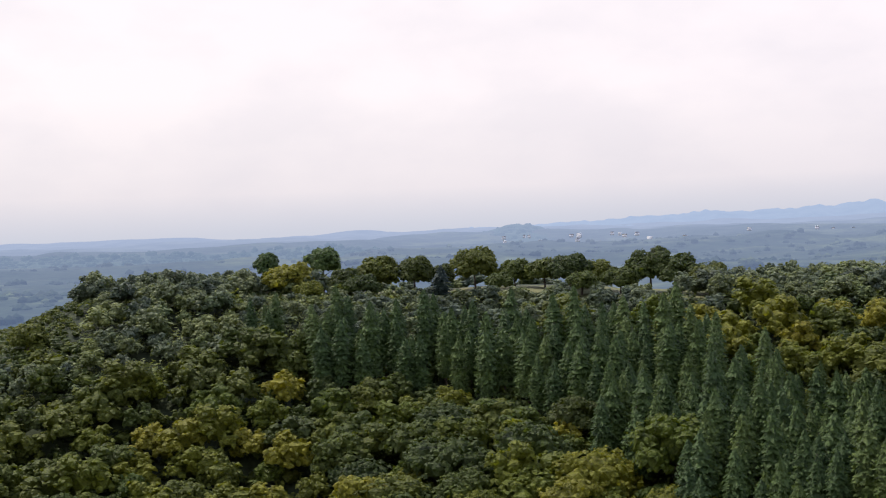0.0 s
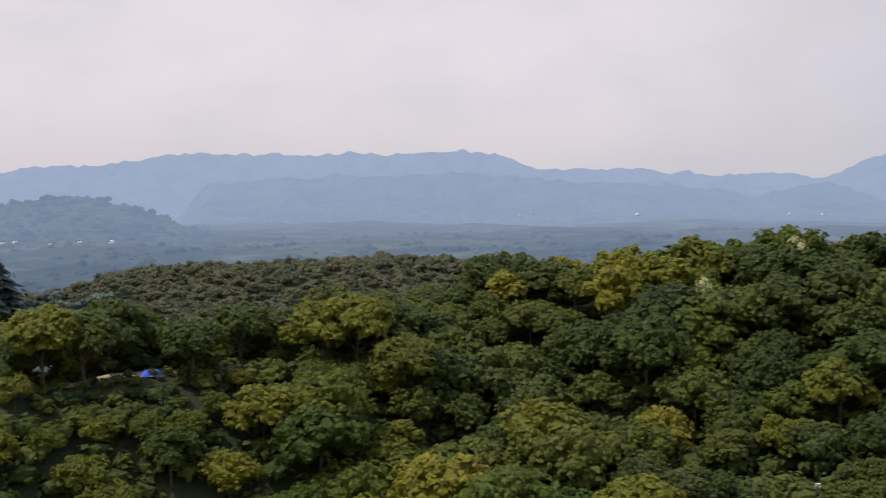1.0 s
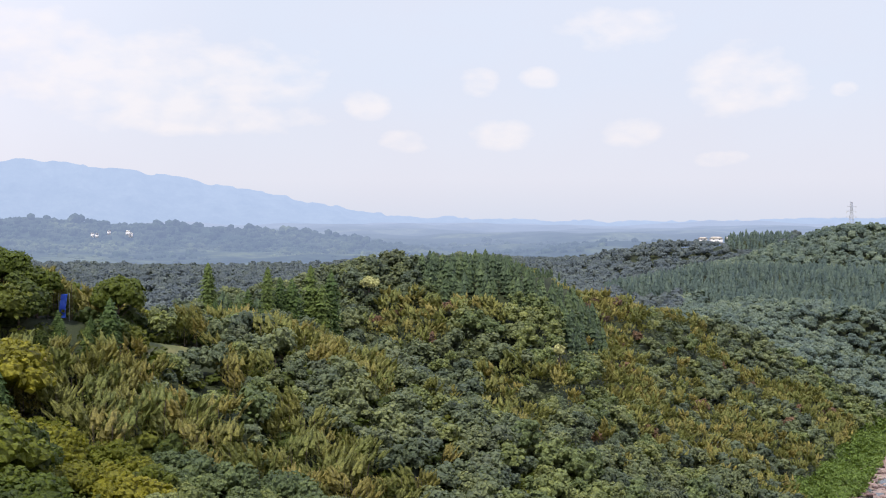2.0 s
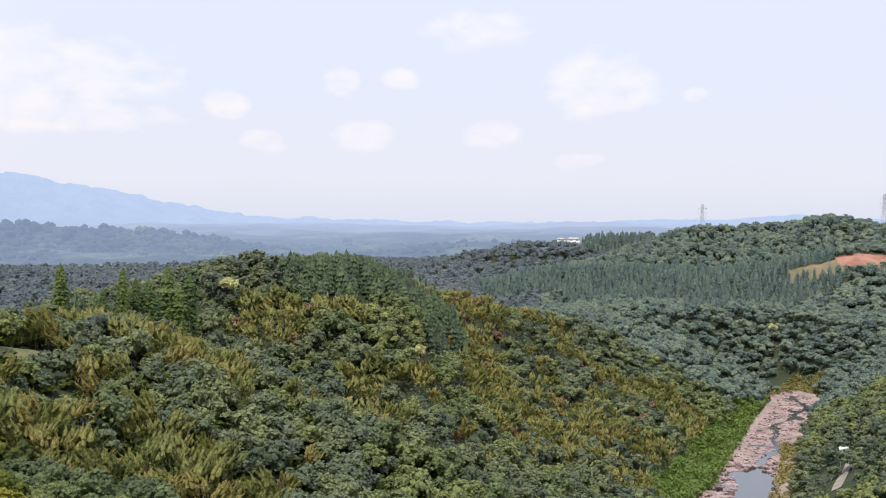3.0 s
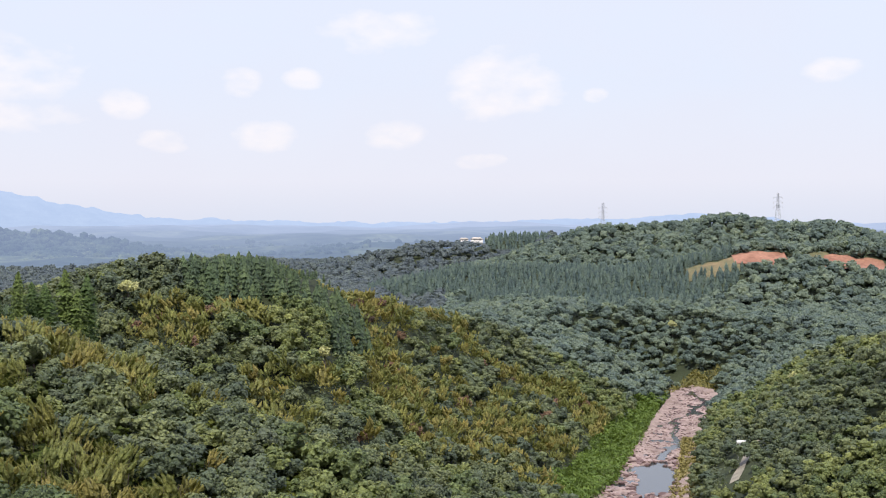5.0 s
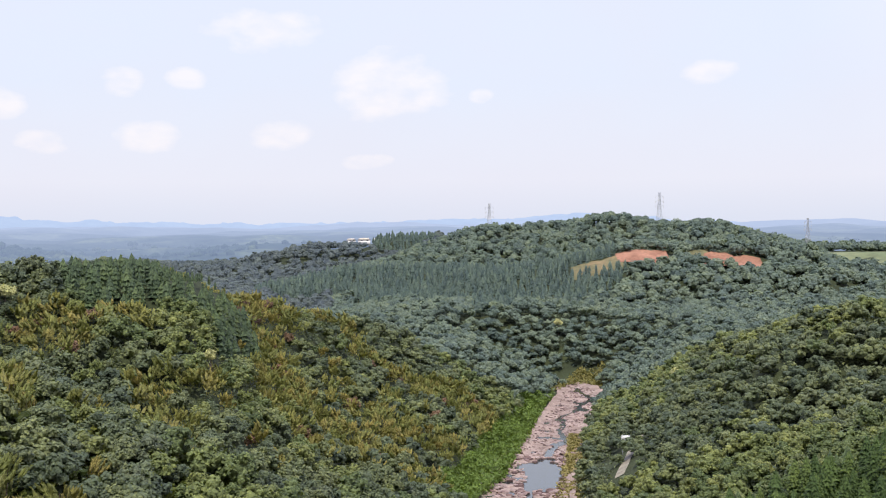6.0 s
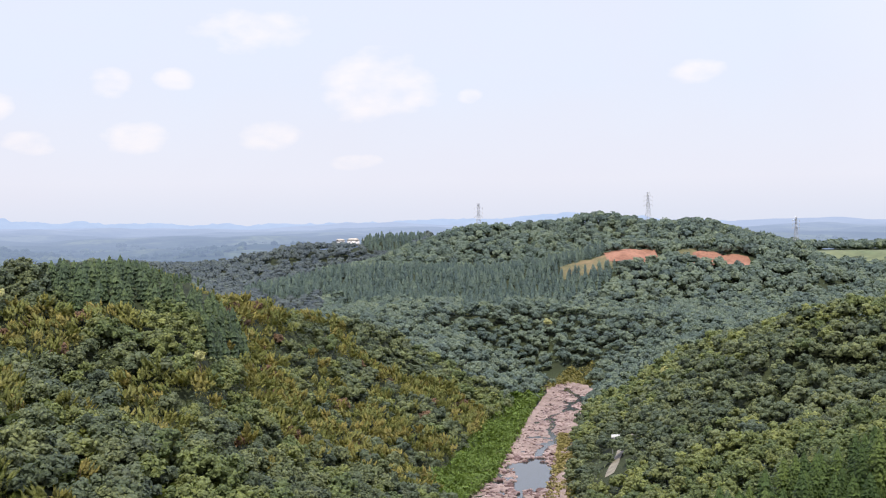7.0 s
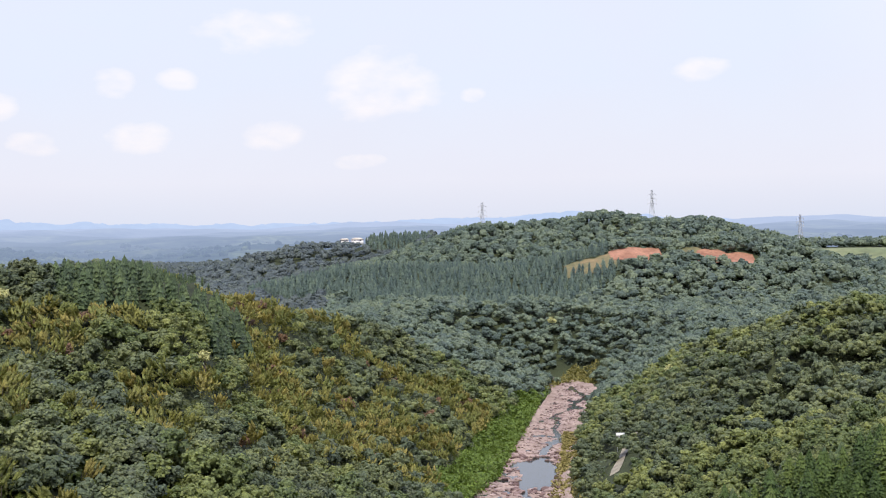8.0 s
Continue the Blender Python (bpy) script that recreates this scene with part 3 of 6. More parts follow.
def scatter(r0, r1, gap, seed, az0=SECTOR[0], az1=SECTOR[1]):
    """Trees about gap metres apart in a ring of the valley."""
    rng = np.random.default_rng(seed)
    n = int(2 * r1 / gap) + 2
    g = (np.arange(n) - n / 2) * gap
    x, y = np.meshgrid(g, g)
    x = x + (np.arange(n)[:, None] % 2) * gap * 0.5
    x = (x + rng.uniform(-0.36, 0.36, x.shape) * gap).ravel()
    y = (y + rng.uniform(-0.36, 0.36, y.shape) * gap).ravel()
    r, az = np.hypot(x, y), np.degrees(np.arctan2(-x, y))
    keep = (r >= r0) & (r < r1) & (az > az0) & (az < az1)
    x, y = x[keep], y[keep]
    keep = ~open_ground(x, y)
    return x[keep], y[keep], rng


def ceiling(x, y):
    """The height that the tree tops keep to, where the wood is kept low."""
    az = np.degrees(np.arctan2(-x, y))
    r = np.hypot(x, y)
    top = np.full(np.shape(x), 200.0)
    top = np.where((az < -32.5) & (az > -47) & (r < 166), 67.0 - 2.6 * np.exp(-((az + 42) / 1.6) ** 2), top)
    top = np.where((az <= -20) & (az >= -32.5) & (r < 205), 74.0, top)
    top = np.where((az < 10) & (az > -11) & (r < 300) & (r > 235), 78.0, top)
    top = np.where((az <= -11) & (az > -22) & (r > 235), np.where(r > 258, 81.5, 76.5), top)
    top = np.where((az <= -21.5) & (az > -28) & (r >= 200) & (r < 262), 79.5, top)
    top = np.where((az < 9) & (az > -5) & (r <= 240), 62.0, top)
    top = np.where((az <= -3) & (az > -20) & (r <= 240), np.where(r < 222, 66.5, 72.0), top)
    top = np.where((az > 16.6) & (r > 215), 67.0, top)
    top = np.where((az <= -47) & (az > -64) & (r < 176 - (az + 47) * 0.5), np.where(az > -56, 67.6, 71.5), top)
    top = np.where((az <= -47) & (az > -67) & (r >= 176 - (az + 47) * 0.5) & (r < 270), 80.5, top)
    top = np.where((az < -76) & (az > -95) & (r < 180), np.where(r < 162, np.where((az > -85.3) & (az < -81.5) | (az < -88.6), 57.2, 62.5), np.where(az > -91, 65.5, 62.5)), top)
    top = np.where((az < -97.3) & (az > -100.6) & (r > 180) & (r < 221), 75.0, top)
    crest = np.interp(az, [-107, -104, -102.4, -99.8, -96.6, -94.6, -90.7, -88.3, -85, -81.4, -76, -72, -68, -66], [76, 76.2, 80.3, 81.8, 84.2, 84.2, 85.5, 88.2, 89.8, 90.3, 87.3, 85.8, 83.3, 79.5])
    crest = EYE + (crest - EYE) * r / 226 + 1.2 * vnoise(x, y, 6, 27)
    top = np.where((az < -66) & (az > -107) & (r > 190) & (r < 290), np.minimum(top, crest), top)
    line = np.interp(az, [-153.2, -149.2, -145.4, -142.8, -140.4, -136.5, -133.9, -131.2, -127.2, -124.6, -122.4, -120.9, -119.3, -115.4, -112.9, -109.9, -106.8],
                     [-2.5, -3.25, -4.15, -5.3, -6.6, -7.0, -5.4, -4.0, -3.5, -3.35, -3.1, -2.45, -1.4, -1.15, -1.4, -2.4, -3.0])
    line = EYE + np.tan(np.radians(line)) * r + 0.8 * vnoise(x, y, 6, 28)
    top = np.where((az < -106.8) & (az > -153.2) & (r > 262) & (r < 620), np.minimum(top, line), top)
    return top


def bamboo_here(x, y):
    return inside(x, y, BAMBOOS, 1.25) & (vnoise(x, y, 19, 12) + 0.6 * vnoise(x, y, 7, 13) > np.where(np.hypot(x, y) > 330, -0.4, -0.1))


def out_of_sight(x, y, top, spare=7.0):
    """Trees behind the ridges round the valley, seen from its middle."""
    hidden = np.zeros(np.shape(x), bool)
    for k in np.linspace(0.25, 0.97, 34):
        hidden |= land(x * k, y * k) + spare > EYE + (top - EYE) * k
    return hidden


class Wood:
    """Gathers many trees into one mesh."""

    def __init__(self):
        self.v, self.f, self.t, self.n = [], [], [], 0

    def plant(self, forms, x, y, z, size, rng, tilt=0.0):
        pick = rng.integers(0, len(forms), len(x))
        for k, (v, f) in enumerate(forms):
            s = pick == k
            m = int(s.sum())
            if not m:
                continue
            a = rng.uniform(0, 6.2832, m)
            sc = size[s] * 1.0
            sz = sc * rng.uniform(0.8, 1.04, m)
            ca, sa = (np.cos(a) * sc)[:, None], (np.sin(a) * sc)[:, None]
            V = np.empty((m, len(v), 3), np.float32)
            V[..., 0] = v[:, 0] * ca - v[:, 1] * sa + x[s][:, None]
            V[..., 1] = v[:, 0] * sa + v[:, 1] * ca + y[s][:, None]
            V[..., 2] = v[:, 2] * sz[:, None] + z[s][:, None]
            F = f[None] + (np.arange(m) * len(v))[:, None, None] + self.n
            self.v.append(V.reshape(-1, 3))
            self.f.append(F.reshape(-1, 3))
            self.t.append(np.repeat(rng.uniform(0, 1, m), len(v)))
            self.n += m * len(v)

    def finish(self, name, mat, label, category="trees"):
        if not self.n:
            return
        me = mesh_from(name, np.concatenate(self.v), np.concatenate(self.f), [mat], False, np.concatenate(self.t))
        return tagged(new(name, me), label, category, kind="stuff")


def sapling(seed, n, size):
    """A low mound of leaf sprays."""
    rng = np.random.default_rng(seed)
    d = unit(rng, n)
    d[:, 2] = np.abs(d[:, 2])
    return tufts(rng, d * [3.2, 3.2, 3.6] * rng.uniform(0.45, 1.0, (n, 1)) + [0, 0, 1.0], d + [0, 0, 0.5], size, 1)


NEAR_BROAD = [broad_crown(10 + i, R * 1.08, H, 0.52, 420, 0.32, 0.06, b, 220) for i, (R, H, b) in enumerate(
    ((5.2, 11.0, 9), (5.9, 11.5, 11), (4.6, 10.5, 8), (5.4, 12.5, 10), (6.3, 11.0, 12), (4.9, 9.5, 8)))]
MID_BROAD = [broad_crown(30 + i, R, H, 0.62, 80, 0.44, 0.06, b, 104) for i, (R, H, b) in enumerate(
    ((4.8, 10.5, 7), (5.4, 11.0, 8), (4.3, 10.0, 6), (5.0, 12.0, 7)))]
HILL_BROAD = [broad_crown(36 + i, R, H, 0.86, 16, 0.62, 0.12, b, 46) for i, (R, H, b) in enumerate(((4.8, 10.5, 5), (5.4, 11.0, 6), (4.3, 10.0, 5), (5.0, 12.0, 5)))]
FAR_BROAD = [broad_crown(50 + i, 5.0, 9.5, 1.5, 0, 1.2, 0.1, 0, 14) for i in range(4)]
FARMID_BROAD = [broad_crown(55 + i, 4.9, 9.5, 1.15, 0, 0.9, 0.1, 2, 22) for i in range(4)]
LOW_BROAD = [core(np.random.default_rng(5 + i), (0, 0, 6), (5.0, 5.0, 4.2)) for i in range(3)]
FILL = [sapling(400 + i, 40, 0.85) for i in range(3)]
NEAR_CEDAR = [cedar_crown(60 + i, 2.5, 15.5 + i, 520, 0.5, 15, 7, 0.2) for i in range(4)]
MID_CEDAR = [cedar_crown(70 + i, 2.2, 13.0, 60, 0.6, 7, 5, 0.06) for i in range(3)]
SHRUB = [broad_crown(120 + i, 2.4, 2.9, 0.55, 12, 0.42, 0.0, 0, 14) for i in range(3)]
FAR_CEDAR = [cedar_crown(80 + i, 2.4, 12.5, 5, 1.1, 4, 4, 0.0) for i in range(3)]
NEAR_BAMBOO = [bamboo_crown(90 + i, 24, 9.0, 14, 0.34) for i in range(4)]
MID_BAMBOO = [bamboo_crown(95 + i, 18, 9.0, 5, 0.42) for i in range(4)]

LOW_SAPLING = [sapling(440 + i, 16, 1.5) for i in range(3)]


def part(name, verts, tris, mat, parent, label="", smooth=True):
    ob = new(name, mesh_from(name, verts, tris, [mat], smooth))
    ob.parent = parent
    if label:
        tagged(ob, label)
    return ob


def tree(name, crown, mat, trunk, label, category, group, crown_name="crown"):
    root = tagged(new(name), label, category, group)
    if name == "bamboo_clump":
        for k in range(3):
            part("cane", *limb((1.2 * math.cos(k * 2.1), 1.2 * math.sin(k * 2.1), -0.5), (1.8 * math.cos(k * 2.1), 1.8 * math.sin(k * 2.1), 7.5), 0.08, 0.04, 5), BARK, root)
    else:
        part("trunk", *trunk, BARK, root)
    part(crown_name, *crown, mat, root, smooth=False)
    return root


def place(root, x, y, z, turn, size, tall=1.0):
    m = pose(x, y, z, 0, 0, turn)
    ob = copy_thing(root, m)
    ob.scale = (size, size, size * tall)
    return ob


def drop(root):
    for o in (*root.children_recursive, root):
        bpy.data.objects.remove(o)


def plant_woods():
    # nearest woodland: trees of their own, then the rest of it joined
    x, y, rng = scatter(128, 262, 7.0, 5, -100)
    x2, y2, rng = scatter(128, 262, 5.2, 25, SECTOR[0], -100)
    scale = np.concatenate([rng.uniform(0.66, 1.26, len(x)), rng.uniform(0.46, 0.86, len(x2))])
    x, y = np.concatenate([x, x2]), np.concatenate([y, y2])
    r, az = np.hypot(x, y), np.degrees(np.arctan2(-x, y))
    scale = scale * np.where((az > -58) & (az < -21) & (r < 172), 0.62, 1.0)          # scrub on the castle's cliff
    z = land(x, y)
    size = np.minimum(scale, (ceiling(x, y) - z) / 11.5)
    s = size > 0.2
    x, y, z, size = x[s], y[s], z[s], size[s]
    ced, bam = inside(x, y, CEDARS), bamboo_here(x, y)
    az = np.degrees(np.arctan2(-x, y))
    broad = ~ced & ~bam
    dark = broad & (vnoise(x, y, 45, 9) + rng.uniform(-0.5, 0.5, len(x)) > 0.1)
    light = broad & ~dark
    west = az < -103
    r = np.hypot(x, y)

    hid = out_of_sight(x, y, z + 13 * size, 1.0)

    def own(mask, count):
        idx = np.flatnonzero(mask & ~hid)
        idx = idx[np.argsort(np.abs(r[idx] - 172))][:count]
        m = np.zeros(len(x), bool)
        m[idx] = True
        return m

    for mask, forms, mat, shades, kind, label, cat, group, count in (
            (light & ~west, NEAR_BROAD, LEAF, "broadleaf_tree", "broad", "olive-green broadleaf tree with a billowing crown on the slope", "tree", "broadleaf trees on the slopes", 240),
            # the two western rows use the hill leaves with haze in their colour
            (light & west, NEAR_BROAD, HAZED_HILL_LEAF, "broadleaf_tree", "broad", "mid-green broadleaf tree at the foot of the hill", "tree", "broadleaf trees on the slopes", 50),
            (dark & west, NEAR_BROAD, HAZED_HILL_DARK, "evergreen_oak", "broad", "dark evergreen oak at the foot of the hill", "tree", "evergreen oaks on the slopes", 50),
            (dark & ~west, NEAR_BROAD, LEAF_DARK, "evergreen_oak", "broad", "dark evergreen oak with layered boughs on the slope", "tree", "evergreen oaks on the slopes", 240)):
        mine = own(mask, count)
        protos = [tree(shades, forms[i], mat, trunk_mesh(i, 5, 11, 0.28, kind), label, cat, group) for i in range(len(forms))]
        for i in np.flatnonzero(mine):
            place(protos[rng.integers(len(protos))], x[i], y[i], z[i], rng.uniform(0, 360), size[i], rng.uniform(0.82, 1.04))
        for p in protos:
            drop(p)
        wood = Wood()
        rest = mask & ~mine
        for m, form in ((rest & ~hid & (r < 196), NEAR_BROAD), (rest & ~hid & (r >= 196), MID_BROAD), (rest & hid, LOW_BROAD)):
            wood.plant(form, x[m], y[m], z[m], size[m], rng)
        wood.finish("woodland", mat, "closed canopy of mixed broadleaf trees on the slopes")

    # undergrowth between the trunks and on the banks below the lanes
    x, y, rng = scatter(136, 268, 4.8, 15)
    z = land(x, y)
    r, az = np.hypot(x, y), np.degrees(np.arctan2(-x, y))
    m = ~out_of_sight(x, y, z + 3, 1.0) & ~((r < 200) & (az > -108))
    x, y, z = x[m], y[m], z[m]
    wood = Wood()
    size = np.clip((ceiling(x, y) - z) / 3.0, 0.3, rng.uniform(0.7, 1.35, len(x)))
    m = size > 0.15
    wood.plant(SHRUB, x[m], y[m], z[m], size[m], rng)
    x, y, rng = scatter(138, 200, 3.7, 18, -108, 26)
    z = land(x, y)
    size = np.clip((ceiling(x, y) - z) / 3.0, 0.3, rng.uniform(0.7, 1.3, len(x)))
    wood.plant(SHRUB, x, y, z, size, rng)
    x, y, rng = scatter(144, 330, 2.8, 16, -95, 26)
    z = land(x, y)
    m = (ceiling(x, y) - z < 4.5) & ~out_of_sight(x, y, z + 2, 0.5)
    m &= (x > y * 0.577) | (np.hypot(x, y) > 205)
    wood.plant(SHRUB, x[m], y[m], z[m], np.clip((np.where(x[m] < y[m] * 0.64, 71.0, 69.4) - z[m]) / 3.2, 0.5, rng.uniform(0.6, 1.05, int(m.sum()))), rng)
    wood.finish("undergrowth", LEAF_DARK, "tangled dark olive-green undergrowth on the banks", "shrubs")

    # cedars stand closer together
    x, y, rng = scatter(170, 300, 4.5, 6)
    s = inside(x, y, CEDARS)
    x, y = x[s], y[s]
    z, size = land(x, y), rng.uniform(0.75, 1.05, len(x))
    size = np.clip((ceiling(x, y) + rng.uniform(-2.5, 1.5, len(x)) - z) / 16.5, 0.45, size)
    protos = [tree("cedar", NEAR_CEDAR[i], NEEDLE, trunk_mesh(i, 2, 17, 0.2, "cedar"), "tall narrow dark green plantation cedar with a bare lower trunk", "tree", "cedars below the castle ruin") for i in range(4)]
    nearest = set(np.argsort(np.hypot(x, y))[:280].tolist())
    for i in nearest:
        place(protos[i % 4], x[i], y[i], z[i], rng.uniform(0, 360), size[i], rng.uniform(0.9, 1.12))
    for p in protos:
        drop(p)
    rest = np.array([i not in nearest for i in range(len(x))], bool)
    wood = Wood()
    wood.plant(MID_CEDAR, x[rest], y[rest], z[rest], size[rest], rng)
    x, y, rng = scatter(300, 470, 3.7, 7)
    s = inside(x, y, CEDARS)
    x, y, z = x[s], y[s], land(x[s], y[s])
    wood.plant(MID_CEDAR, x, y, z, np.clip((ceiling(x, y) - z) / 13.6, 0.24, rng.uniform(0.55, 0.9, len(x))), rng)
    wood.finish("cedar_plantation", HAZED_HILL_NEEDLE, "dense stand of dark pointed cedars on the hill")

    # bamboo
    x, y, rng = scatter(140, 540, 3.3, 8)
    s = bamboo_here(x, y) & ~inside(x, y, CEDARS)
    x, y = x[s], y[s]
    z, size, r = land(x, y), rng.uniform(0.55, 0.95, len(x)), np.hypot(x, y)
    order = np.argsort(r)
    protos = [tree("bamboo_clump", NEAR_BAMBOO[i], BAMBOO, None, "yellowing bamboo clump with feathery leaning canes", "bamboo", "bamboo clumps on the hillside", "leaves") for i in range(3)]
    for i in order[:250]:
        place(protos[i % 3], x[i], y[i], z[i], rng.uniform(0, 360), size[i])
    for p in protos:
        drop(p)
    wood = Wood()
    brown = rng.uniform(size=len(x)) < 0.07
    k = order[250:]
    k = k[~brown[k]]
    size = np.clip((ceiling(x, y) - z) / 9.5, 0.35, size)
    wood.plant(MID_BAMBOO, x[k], y[k], z[k], size[k], rng)
    wood.finish("bamboo_grove", BAMBOO, "yellow-ochre bamboo grove mixed into the hillside wood", "bamboo")
    wood = Wood()
    k = order[250:]
    k = k[brown[k]]
    wood.plant(MID_BROAD, x[k], y[k], z[k], size[k] * 0.62, rng)
    wood.finish("withered_trees", RUSSET, "russet withered trees among the bamboo")

    # the hills across the river
    x, y, rng = scatter(262, 560, 5.0, 9)
    s = ~inside(x, y, CEDARS) & ~bamboo_here(x, y)
    az = np.degrees(np.arctan2(-x, y))
    s &= ~((az > -100) & (np.hypot(x, y) > 380))
    x, y = x[s], y[s]
    z = land(x, y)
    size = np.minimum(rng.uniform(0.42, 0.84, len(x)), (ceiling(x, y) - z) / 11)
    s = size > 0.2
    x, y, z, size = x[s], y[s], z[s], size[s]
    hid = out_of_sight(x, y, z + 12 * size, 2.0)
    r = np.hypot(x, y)
    dark = vnoise(x, y, 55, 10) + rng.uniform(-0.6, 0.6, len(x)) > -0.15
    for mask, mat, label in ((dark, HAZED_HILL_DARK, "dark evergreen hill woodland of rounded crowns"), (~dark, HAZED_HILL_LEAF, "olive-green hill woodland of rounded crowns")):
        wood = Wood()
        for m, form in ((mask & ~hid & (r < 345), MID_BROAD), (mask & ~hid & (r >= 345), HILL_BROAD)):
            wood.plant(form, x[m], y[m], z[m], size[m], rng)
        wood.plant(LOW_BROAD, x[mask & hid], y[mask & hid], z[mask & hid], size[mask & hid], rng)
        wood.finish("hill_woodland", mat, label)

    # saplings and shrubs closing the canopy
    x, y, rng = scatter(255, 1000, 5.2, 19, -160, -96)
    s = ~inside(x, y, CEDARS) & ~inside(x, y, FAR_CEDARS) & ~(bamboo_here(x, y) & (np.hypot(x, y) < 545))
    x, y = x[s], y[s]
    z = land(x, y)
    s = ~out_of_sight(x, y, z + 5, 0.5) & (ceiling(x, y) - z > 4.5)
    x, y, z, r = x[s], y[s], z[s], np.hypot(x[s], y[s])
    far = r + rng.uniform(-40, 40, len(x)) > 570
    for mask, forms, mat, label in ((~far, FILL, HAZED_HILL_DARK, "dark saplings closing the gaps in the hill woodland"), (far & (r > 560), LOW_SAPLING, HAZED_FAR_LEAF, "hazy saplings closing the gaps in the far woodland")):
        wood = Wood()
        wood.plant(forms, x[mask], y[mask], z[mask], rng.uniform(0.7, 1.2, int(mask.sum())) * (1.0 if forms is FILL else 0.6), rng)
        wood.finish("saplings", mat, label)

    x, y, rng = scatter(255, 345, 4.0, 20, -20, 26.5)
    s = ~inside(x, y, CEDARS)
    x, y = x[s], y[s]
    z = land(x, y)
    wood = Wood()
    wood.plant(FILL, x, y, z, np.clip((ceiling(x, y) - z) / 5, 0.35, rng.uniform(0.6, 1.1, len(x))), rng)
    wood.finish("saplings", HAZED_HILL_LEAF, "olive saplings on the slope below the plateau")

    # hills farther up the valley
    x, y, rng = scatter(560, 1420, 5.8, 11, -158, -88)
    r = np.hypot(x, y)
    s = inside(x, y, FAR_CEDARS, 1 + 0.3 * vnoise(x, y, 26, 29))
    z, size = land(x, y), rng.uniform(0.6, 1.02, len(x))
    wood = Wood()
    hid = out_of_sight(x, y, z + 9 * size, 1.0)
    vis = ~s & ~hid
    # trees far enough to take the bluest painted haze
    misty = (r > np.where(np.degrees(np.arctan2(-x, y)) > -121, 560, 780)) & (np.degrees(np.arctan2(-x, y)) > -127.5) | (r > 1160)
    k = vis & (r < 800) & ~misty
    wood.plant(FARMID_BROAD, x[k], y[k], z[k], size[k], rng)
    thin = rng.uniform(size=len(x)) < 0.75
    k = vis & (r >= 800) & ~misty & thin
    wood.plant(FAR_BROAD, x[k], y[k], z[k], size[k], rng)
    m = ~s & hid & ((r < 1000) | (rng.uniform(size=len(x)) < 0.15))
    wood.plant(LOW_BROAD, x[m], y[m], z[m], size[m], rng)
    wood.finish("far_woodland", HAZED_FAR_LEAF, "hazy blue-green woodland over the far hills")
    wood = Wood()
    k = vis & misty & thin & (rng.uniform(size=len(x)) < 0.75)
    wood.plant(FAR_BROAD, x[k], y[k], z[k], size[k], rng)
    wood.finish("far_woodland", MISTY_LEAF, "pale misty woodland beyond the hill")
    x, y, rng = scatter(740, 1300, 4.7, 13, -150, -124)
    s = inside(x, y, FAR_CEDARS, 1 + 0.3 * vnoise(x, y, 26, 29))
    wood = Wood()
    wood.plant(FAR_CEDAR, x[s], y[s], land(x[s], y[s]), rng.uniform(0.58, 0.85, int(s.sum())), rng)
    wood.finish("far_cedar_plantation", HAZED_FAR_NEEDLE, "even dark cedar plantation on a far slope, tinted for haze")
    x, y, rng = scatter(400, 800, 6.3, 14, -92, -18)
    z = land(x, y)
    m = ~out_of_sight(x, y, z + 8, 2.0)
    x, y, z = x[m], y[m], z[m]
    size = rng.uniform(0.55, 0.9, len(x))
    green = np.degrees(np.arctan2(-x, y)) + 5 * vnoise(x, y, 60, 17) + rng.uniform(-3, 3, len(x)) > -51
    wood = Wood()
    wood.plant(FARMID_BROAD, x[green], y[green], z[green], size[green], rng)
    wood.finish("far_woodland", HAZED_FAR_LEAF, "haze-tinted blue-green woodland on the hill behind the castle")
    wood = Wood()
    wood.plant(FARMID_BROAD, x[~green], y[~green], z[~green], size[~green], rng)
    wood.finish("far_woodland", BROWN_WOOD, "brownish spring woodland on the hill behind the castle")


plant_woods()

# ---------------------------------------------------------------- distance


# glow colour of the farthest painted haze
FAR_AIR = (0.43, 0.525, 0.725)


